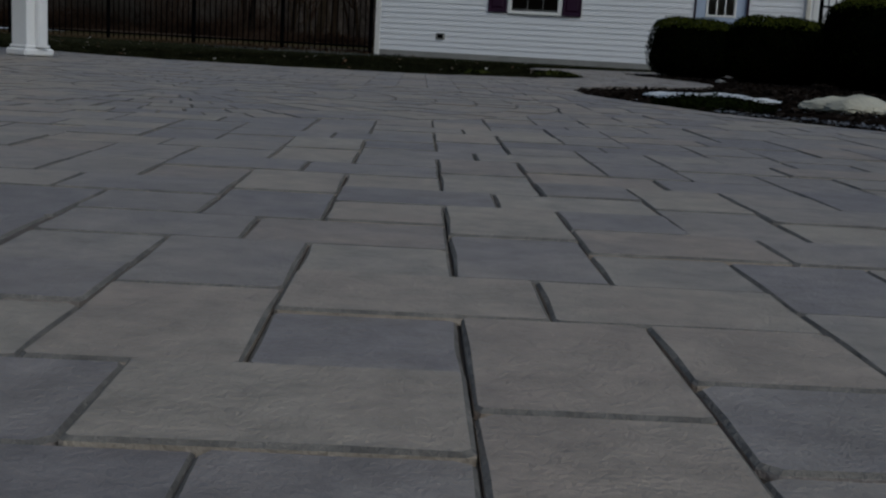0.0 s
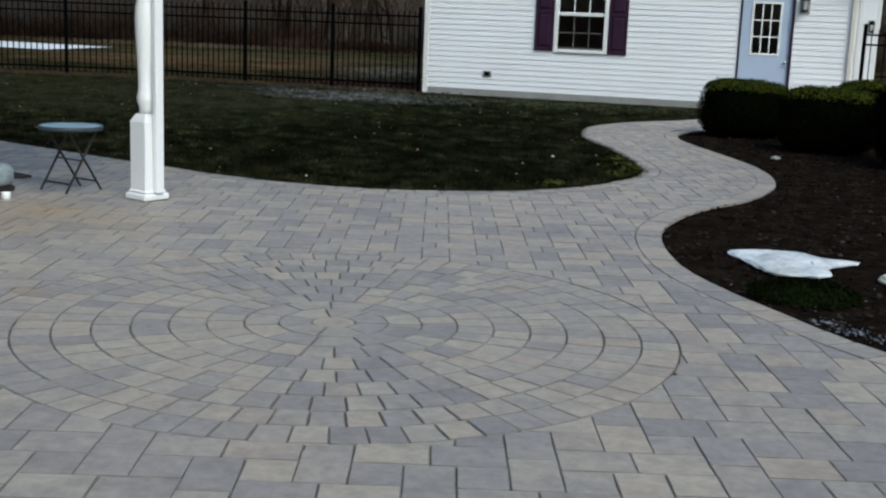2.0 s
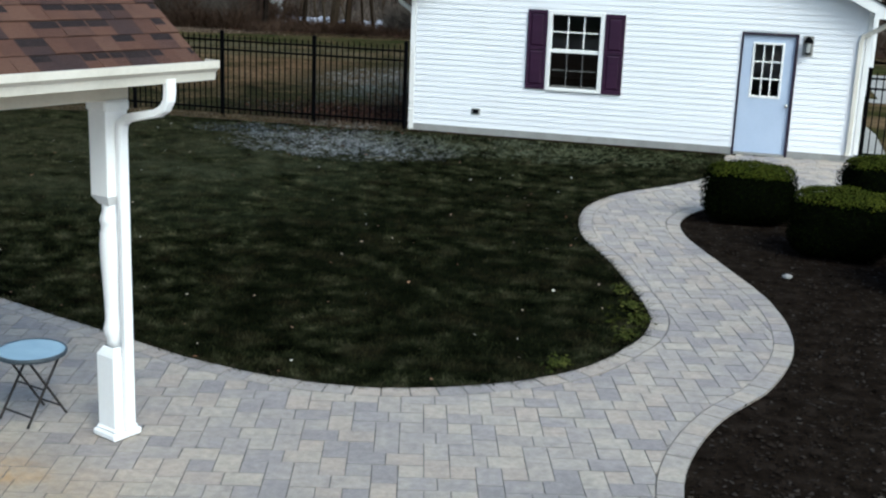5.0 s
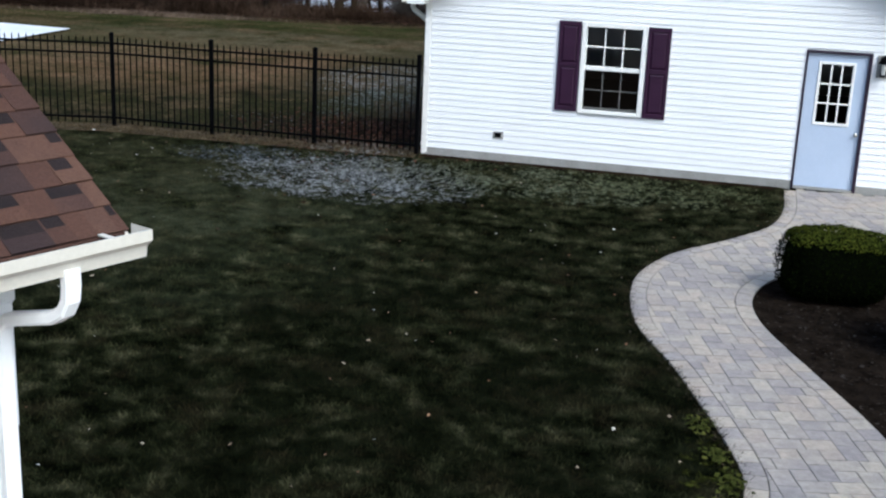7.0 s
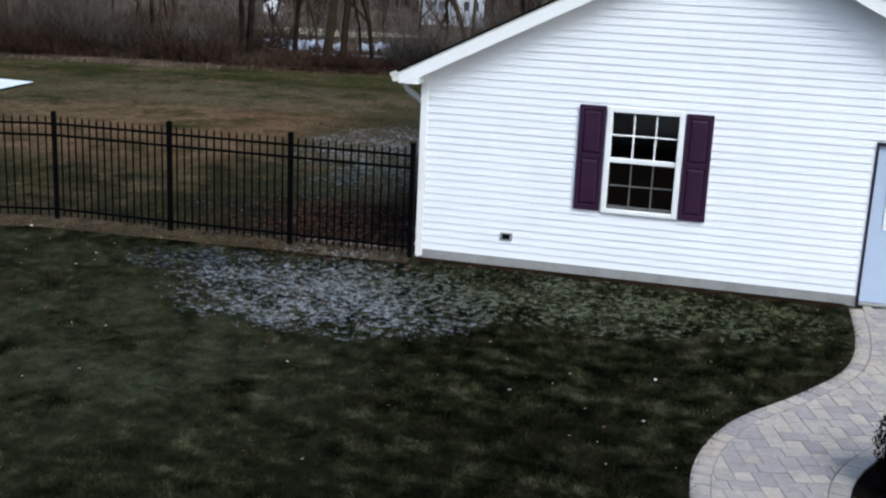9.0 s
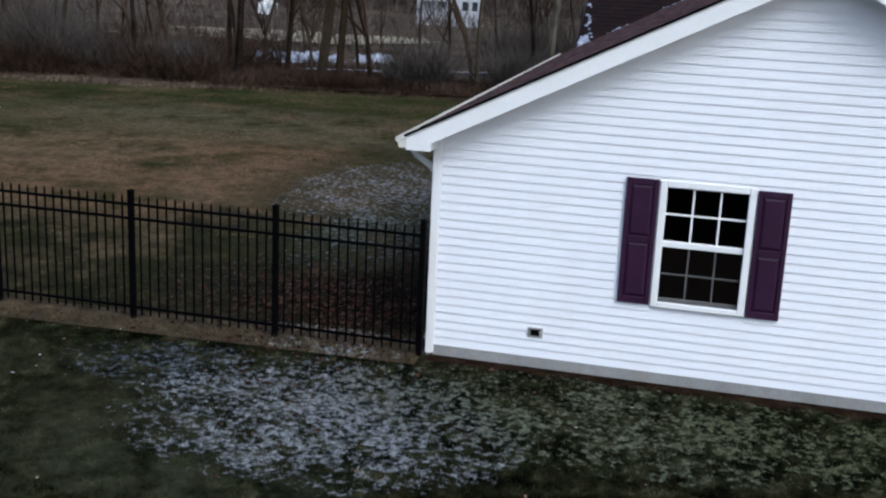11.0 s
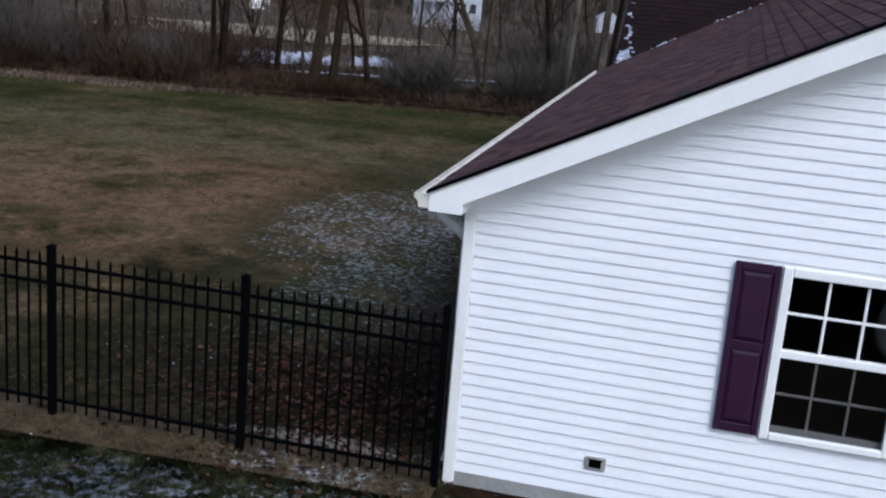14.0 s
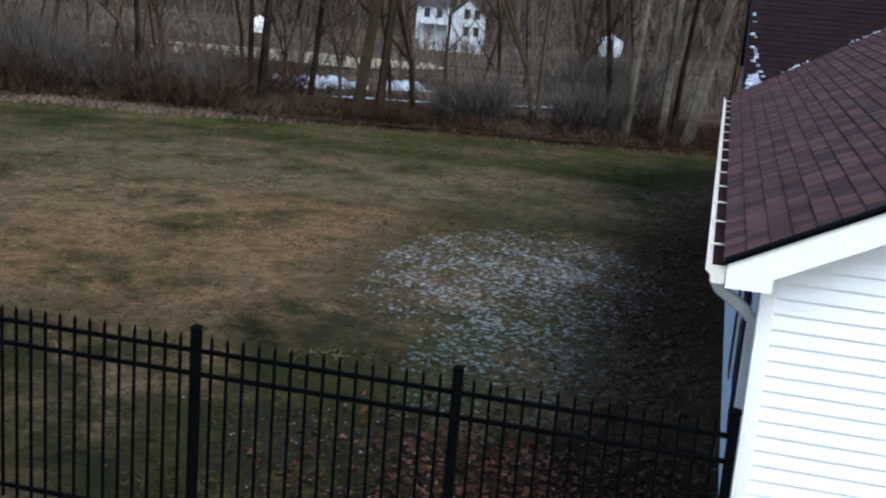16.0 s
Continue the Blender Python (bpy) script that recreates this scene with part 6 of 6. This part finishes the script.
brush("undergrowth", (-46, 8, 43.1, 44.6), 5500, 0.4, 0.010, 39, "short dead stems along the wood's edge")
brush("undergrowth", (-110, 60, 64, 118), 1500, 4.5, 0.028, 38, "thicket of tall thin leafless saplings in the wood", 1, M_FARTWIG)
brush("undergrowth", (-90, 50, 60, 80), 3600, 1.0, 0.03, 32, "leafless saplings in the wood, coloured paler for haze", 1, M_FARTWIG)
brush("undergrowth", (-110, 50, 95, 135), 5000, 1.8, 0.04, 45, "leafless saplings further into the wood, coloured greyer for haze", 1, M_FARTWIG)
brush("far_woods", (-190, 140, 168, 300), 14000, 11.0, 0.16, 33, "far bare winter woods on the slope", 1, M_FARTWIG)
lx = rng.uniform(-46, 14, 26000)
flakes("wood_litter", np.stack([lx, wood_edge_y(lx) - 0.1 + rng.random(26000) ** 1.6 * 7], 1), 0.032, M_LITTER, "brown leaf litter at the wood's edge", "leaves", 34, 0.05, 1.0)
edge_x = rng.uniform(-46, 8, 20000)
blades("edge_grass", np.stack([edge_x, wood_edge_y(edge_x) - 0.1 + rng.normal(0, 0.3, 20000)], 1), 0.11, 0.014, M_STRAW, "pale dead grass along the wood's edge", "grass", 35, -0.05, 0.7)
tuft_x = rng.normal(-22.5, 1.9, 3600)
blades("dead_grass", np.stack([tuft_x, wood_edge_y(tuft_x) - 0.25 + rng.normal(0, 0.28, 3600)], 1), 0.12, 0.018, M_DEADGRASS, "pale dead grass heaped along the wood's edge", "grass", 47, -0.04, 0.9)
edge_line = [(x, float(wood_edge_y(x)) + 0.12 * math.sin(x * 1.3) + 0.08 * math.sin(x * 3.1)) for x in range(-46, 15)]
sheet("wood_floor", [(-160, edge_line[0][1])] + edge_line + [(120, 48.6), (120, 109), (-160, 109)], 0.05, M_WOODFLOOR, "dark leaf-covered floor of the wood")
sheet("wood_edge", [(-90, edge_line[0][1] - 0.1)] + [(x, y - 0.1) for x, y in edge_line] + [(60, 48.5), (60, 56), (14, 54), (-20, 49.6), (-60, 48), (-90, 48)], 0.07, M_EDGEFLOOR, "dark brown band of floor under the first trees")
sheet("hill", [(-900, 110), (900, 110), (900, 199), (-900, 199)], 0.1, M_WOODFLOOR, "wooded slope across the valley", "hillside")


def far_house():
    t = thing("far_house", pose(-37.3, 146, grade(146) + 1.15, 0, 0, 14), "distant white two-storey house with a dark roof behind bare trees", "house")
    part("wall", Build().box(-5.2, -0.6, -0.5, 7, 0, 4.6).box(-0.6, 3.8, -1.6, 7, 0, 3.6).box(-5.2, 3.8, -1.5, 7, -2.2, 0).add([(-0.6, -1.6, 3.6), (3.8, -1.6, 3.6), (1.6, -1.6, 5.6), (-0.6, 7, 3.6), (3.8, 7, 3.6), (1.6, 7, 5.6)], [(0, 1, 2), (5, 4, 3)]), M_FARWALL, t)
    rf = Build().add([(-0.9, -1.9, 3.35), (1.6, -1.9, 5.75), (1.6, 7.2, 5.75), (-0.9, 7.2, 3.35), (4.1, -1.9, 3.35), (4.1, 7.2, 3.35)], [(0, 1, 2, 3), (1, 4, 5, 2)])
    rf.add([(-5.6, -0.9, 4.5), (-0.6, -0.9, 4.5), (-0.6, 3.2, 6.6), (-5.6, 3.2, 6.6), (-5.6, 7.3, 4.5), (-0.6, 7.3, 4.5)], [(0, 1, 2, 3), (3, 2, 5, 4)])
    part("roof", rf, M_FARROOF, t)
    for x, y, zz in ((-4.2, -0.52, 3.0), (-2.6, -0.52, 3.0), (1.0, -1.62, 3.2), (2.3, -1.62, 3.2), (1.0, -1.62, 1.0), (2.3, -1.62, 1.0)):
        part("window", Build().box(x, x + 0.75, y - 0.05, y, zz, zz + 1.2, 0.02), M_FARPANE, t, "dark window")
    part("porch", Build().box(-4.6, -0.8, -2.4, -0.5, 2.2, 2.4).box(-4.5, -4.3, -2.3, -2.1, 0, 2.2).box(-2.7, -2.5, -2.3, -2.1, 0, 2.2).box(-1.1, -0.9, -2.3, -2.1, 0, 2.2), M_FARWALL, t)
    return t


far_house().scale = (0.86, 0.86, 0.86)


def far_shed(x, y, w, h, label, mat=M_FARWALL):
    t = thing("far_shed", pose(x, y, grade(y) - 0.05, 0, 0, 20), label, "shed")
    part("wall", Build().box(-w / 2, w / 2, -0.6, 0.6, 0, h * 0.7).add([(-w / 2, -0.6, h * 0.7), (w / 2, -0.6, h * 0.7), (0, -0.6, h), (-w / 2, 0.6, h * 0.7), (w / 2, 0.6, h * 0.7), (0, 0.6, h)], [(0, 1, 2), (5, 4, 3)]), mat, t)
    part("roof", Build().add([(-w / 2 - 0.1, -0.7, h * 0.66), (0, -0.7, h + 0.04), (0, 0.7, h + 0.04), (-w / 2 - 0.1, 0.7, h * 0.66), (w / 2 + 0.1, -0.7, h * 0.66), (w / 2 + 0.1, 0.7, h * 0.66)], [(0, 1, 2, 3), (1, 4, 5, 2)]), mat, t)


far_shed(-60.9, 146, 2.3, 2.1, "small white shed far off in the woods", M_POST)
far_shed(-21.6, 165, 3.0, 3.0, "small white hut far off behind bare trees")
far_shed(-39.5, 58, 1.2, 1.0, "small white pump house behind bare trees")



# ---- the paving, piece by piece ----
ANGLE = radians(15.7)
CU, SU = math.cos(ANGLE), math.sin(ANGLE)
UU, VV, U0, V0 = 0.0815, 0.0883, 0.0155, 0.833
BORDER = 0.17
CIRCLE, RINGS = Vector((-2.07, 4.24)), 8
R_IN, R_STEP = 0.40, 0.163
R_OUT = R_IN + R_STEP * 7


def to_plan(u, v):
    return (u * CU - v * SU, u * SU + v * CU)


patio = tagged(new("patio"), "tumbled concrete pavers in grey, tan and cream on the patio", "patio", kind="structure")
path_ob = tagged(new("garden_path"), "winding path of tumbled concrete pavers with a border course", "path", kind="structure")
circle_ob = tagged(new("paver_circle"), "circle of wedge-shaped concrete pavers laid in rings", "paving circle", kind="structure")
TOP, THICK, CH = 0.0, 0.05, 0.003


def lay(owner, poly, near, store, counts):
    """One paver: an object of its own in the near stretch, else gathered."""
    c = Vector((sum(p[0] for p in poly) / len(poly), sum(p[1] for p in poly) / len(poly)))
    lift = random.uniform(-0.0025, 0.0025)
    zt = grade(c.y) + TOP + lift
    if near:                            # tumbled: corners knocked off, edges never quite straight
        cut = []
        for k, p in enumerate(poly):
            for q in (poly[k - 1], poly[(k + 1) % len(poly)]):
                d = Vector((q[0] - p[0], q[1] - p[1]))
                e = min(random.choice((0.003, 0.004, 0.006, 0.011)), d.length * 0.3)
                cut.append((p[0] + d.normalized().x * e, p[1] + d.normalized().y * e) if d.length > 0.02 else p)
        poly = cut
        ring = []
        for k, p in enumerate(poly):
            q = poly[(k + 1) % len(poly)]
            f = random.uniform(0.35, 0.65)
            d = Vector((q[0] - p[0], q[1] - p[1]))
            side = d.normalized() * random.uniform(-0.0014, 0.0006) if d.length > 0.05 else Vector((0, 0))
            ring += [p, (p[0] + d.x * f + side.y, p[1] + d.y * f - side.x)]
        poly = ring
    b = Build().prism(poly, zt - THICK, zt, CH)
    b.alt = list(range(len(poly), 2 * len(poly)))
    if near and counts[owner.name] < 300:
        counts[owner.name] += 1
        ob = new("paver", b.mesh("paver", M_PAVER))
        ob.parent = owner
    else:
        store[owner.name].alt += [len(store[owner.name].f) + i for i in b.alt]
        store[owner.name].add(b.v, b.f)


store = {o.name: Build() for o in (patio, path_ob, circle_ob)}
counts = {o.name: 0 for o in (patio, path_ob, circle_ob)}
random.seed(4)


def edge_normals(line):
    out = []
    for i in range(len(line)):
        d = line[min(i + 1, len(line) - 1)] - line[max(i - 1, 0)]
        out.append(Vector((d.y, -d.x)).normalized())
    return out


lawn_n, bed_n = edge_normals(lawn_line), [-n for n in edge_normals(bed_line)]
inner_lawn = [p + n * (BORDER + 0.004) for p, n in zip(lawn_line, lawn_n)]
inner_bed = [p + n * (BORDER + 0.004) for p, n in zip(bed_line, bed_n)]
field_outline = inner_lawn + [Vector((1.3, 21.3))] + list(reversed(inner_bed)) + [Vector((3.4, -5)), Vector((-10.3, -5))]
rim = [(p, n) for p, n in zip(inner_lawn + inner_bed, lawn_n + bed_n)]
rim_p = np.array([(p.x, p.y) for p, n in rim])

# border course along both edges
for line in (lawn_line, bed_line):
    fine = smooth_line([(p.x, p.y) for p in line], 0.2)
    nn = edge_normals(fine)
    if line is bed_line:
        nn = [-n for n in nn]
    for i in range(len(fine) - 1):
        a, b_ = fine[i], fine[i + 1]
        if a.y < -1 or a.x > 3.5 or a.x < -10.4:
            continue
        g = (b_ - a).normalized() * 0.003
        quad = [a + g, b_ - g, b_ - g + nn[i + 1] * BORDER, a + g + nn[i] * BORDER]
        quad = [(q.x, q.y) for q in quad]
        area = sum(p[0] * q[1] - q[0] * p[1] for p, q in zip(quad, quad[1:] + quad[:1]))
        owner = patio if a.y < 8.9 else path_ob
        lay(owner, quad if area > 0 else quad[::-1], False if owner is patio else 9 < a.y < 13.5, store, counts)

# the field: a laid pattern of squares and oblongs on a half-unit grid
u_lo, u_hi, v_lo, v_hi = -11.8, 9.5, -6.6, 21.5
nu, nv = int((u_hi - u_lo) / UU), int((v_hi - v_lo) / VV)
off_u, off_v = (U0 - u_lo) % UU, (V0 - v_lo) % VV
grid_u = u_lo + off_u + UU * np.arange(nu)
grid_v = v_lo + off_v + VV * np.arange(nv)
cu, cv = np.meshgrid(grid_u, grid_v)
cells = np.stack([cu.ravel() * CU - cv.ravel() * SU, cu.ravel() * SU + cv.ravel() * CU], 1)
wanted = inside([(p.x, p.y) for p in pave_outline], cells).reshape(nv, nu)
wanted &= ~((cells[:, 0] < -10.3) | (cells[:, 1] < -4.5) | (cells[:, 0] > 3.5)).reshape(nv, nu)
tiles = []
ru = random.Random(12)
taken = np.zeros((nv, nu), bool)
i0, j0 = round((U0 - grid_u[0]) / UU), round((V0 - grid_v[0]) / VV)
# two oblongs in a row, two uprights below each other and two squares, repeated every 8 units and stepped by 4
motif = ((0, 0, 3, 2), (3, 0, 3, 2), (2, 2, 2, 3), (2, 5, 2, 3), (0, 2, 2, 2), (4, 2, 2, 2))
for row in range(-j0 // 4 - 3, (nv - j0) // 4 + 3):
    for col in range(-nu // 8 - 1, nu // 8 + 2):
        base_i = i0 % 8 - 4 * (row % 2) + 8 * col
        for a, b_, w, h in motif:
            x, y = base_i + a, j0 + 4 * row + b_
            if x < 0 or y < 0 or x + w > nu or y + h > nv:
                continue
            if wanted[y:y + h, x:x + w].any() and not taken[y:y + h, x:x + w].any():
                tiles.append((x, y, w, h))
                taken[y:y + h, x:x + w] = True
for j in range(nv - 3):                 # what is left between them is cut to fit
    for i in range(nu - 3):
        if not wanted[j, i] or taken[j, i]:
            continue
        for w, h in ((3, 2), (2, 3), (2, 2), (2, 1), (1, 2), (1, 1)):
            if not taken[j:j + h, i:i + w].any():
                break
        taken[j:j + h, i:i + w] = True
        tiles.append((i, j, w, h))
field_arr = [(p.x, p.y) for p in field_outline]
quads = []
for i, j, w, h in tiles:
    e = [ru.uniform(0.0004, 0.0019) for _ in range(4)]
    t = ru.gauss(0, 0.006)
    u0, v0 = grid_u[i] + e[0], grid_v[j] + e[1]
    u1, v1 = grid_u[i] + w * UU - e[2], grid_v[j] + h * VV - e[3]
    um, vm = (u0 + u1) / 2, (v0 + v1) / 2
    quads.append([to_plan(um + (a - um) - (b_ - vm) * t, vm + (b_ - vm) + (a - um) * t) for a, b_ in ((u0, v0), (u1, v0), (u1, v1), (u0, v1))])
corner_in = inside(field_arr, np.array(quads).reshape(-1, 2)).reshape(-1, 4)
for quad, ins in zip(quads, corner_in):
    c = Vector((sum(p[0] for p in quad) / 4, sum(p[1] for p in quad) / 4))
    if not ins.any():
        continue
    poly = quad
    if not ins.all():
        k = int(((rim_p - np.array(c)) ** 2).sum(1).argmin())
        poly = clip(poly, rim[k][0], rim[k][1])
    d = (c - CIRCLE).length
    if d < R_OUT + 0.2:
        way = (c - CIRCLE).normalized()
        poly = clip(poly, CIRCLE + way * (R_OUT + 0.002), way) if len(poly) > 2 else poly
    if len(poly) < 3:
        continue
    area = sum(p[0] * q[1] - q[0] * p[1] for p, q in zip(poly, poly[1:] + poly[:1])) / 2
    if area < 0.0006:
        continue
    owner = patio if c.y < 8.9 else path_ob
    near = (-1.45 < c.x < 0.75 and 0.35 < c.y < 3.1) if owner is patio else 9.0 < c.y < 13.5
    lay(owner, poly, near, store, counts)

# the circle: rings of wedges round a middle stone
for k in range(-2, RINGS - 1):
    if k == -2:
        r0, r1, n = 0.105, 0.25, 7
    elif k == -1:
        r0, r1, n = 0.25, R_IN, 11
    else:
        r0, r1 = R_IN + R_STEP * k, R_IN + R_STEP * (k + 1)
        n = round(2 * math.pi * (r0 + r1) / 2 / 0.127)
    start = random.random() * 6.28
    for i in range(n):
        a0, a1 = start + 2 * math.pi * i / n, start + 2 * math.pi * (i + 1) / n
        ga = random.uniform(0.001, 0.0028) / ((r0 + r1) / 2)
        am = (a0 + a1) / 2
        lo_, hi_ = r0 + random.uniform(0.0006, 0.0026), r1 - random.uniform(0.0006, 0.0026)
        pts = [(lo_, a0 + ga), (hi_, a0 + ga), (hi_, am), (hi_, a1 - ga), (lo_, a1 - ga)]
        lay(circle_ob, [(CIRCLE.x + r_ * math.cos(a), CIRCLE.y + r_ * math.sin(a)) for r_, a in pts], True, store, counts)
lay(circle_ob, [(CIRCLE.x + 0.1 * math.cos(a), CIRCLE.y + 0.1 * math.sin(a)) for a in (2 * math.pi * i / 10 for i in range(10))], True, store, counts)

for owner in (patio, path_ob, circle_ob):
    if store[owner.name].f:
        tagged(part("paver_field", store[owner.name], M_PAVER_J, owner), kind="stuff")
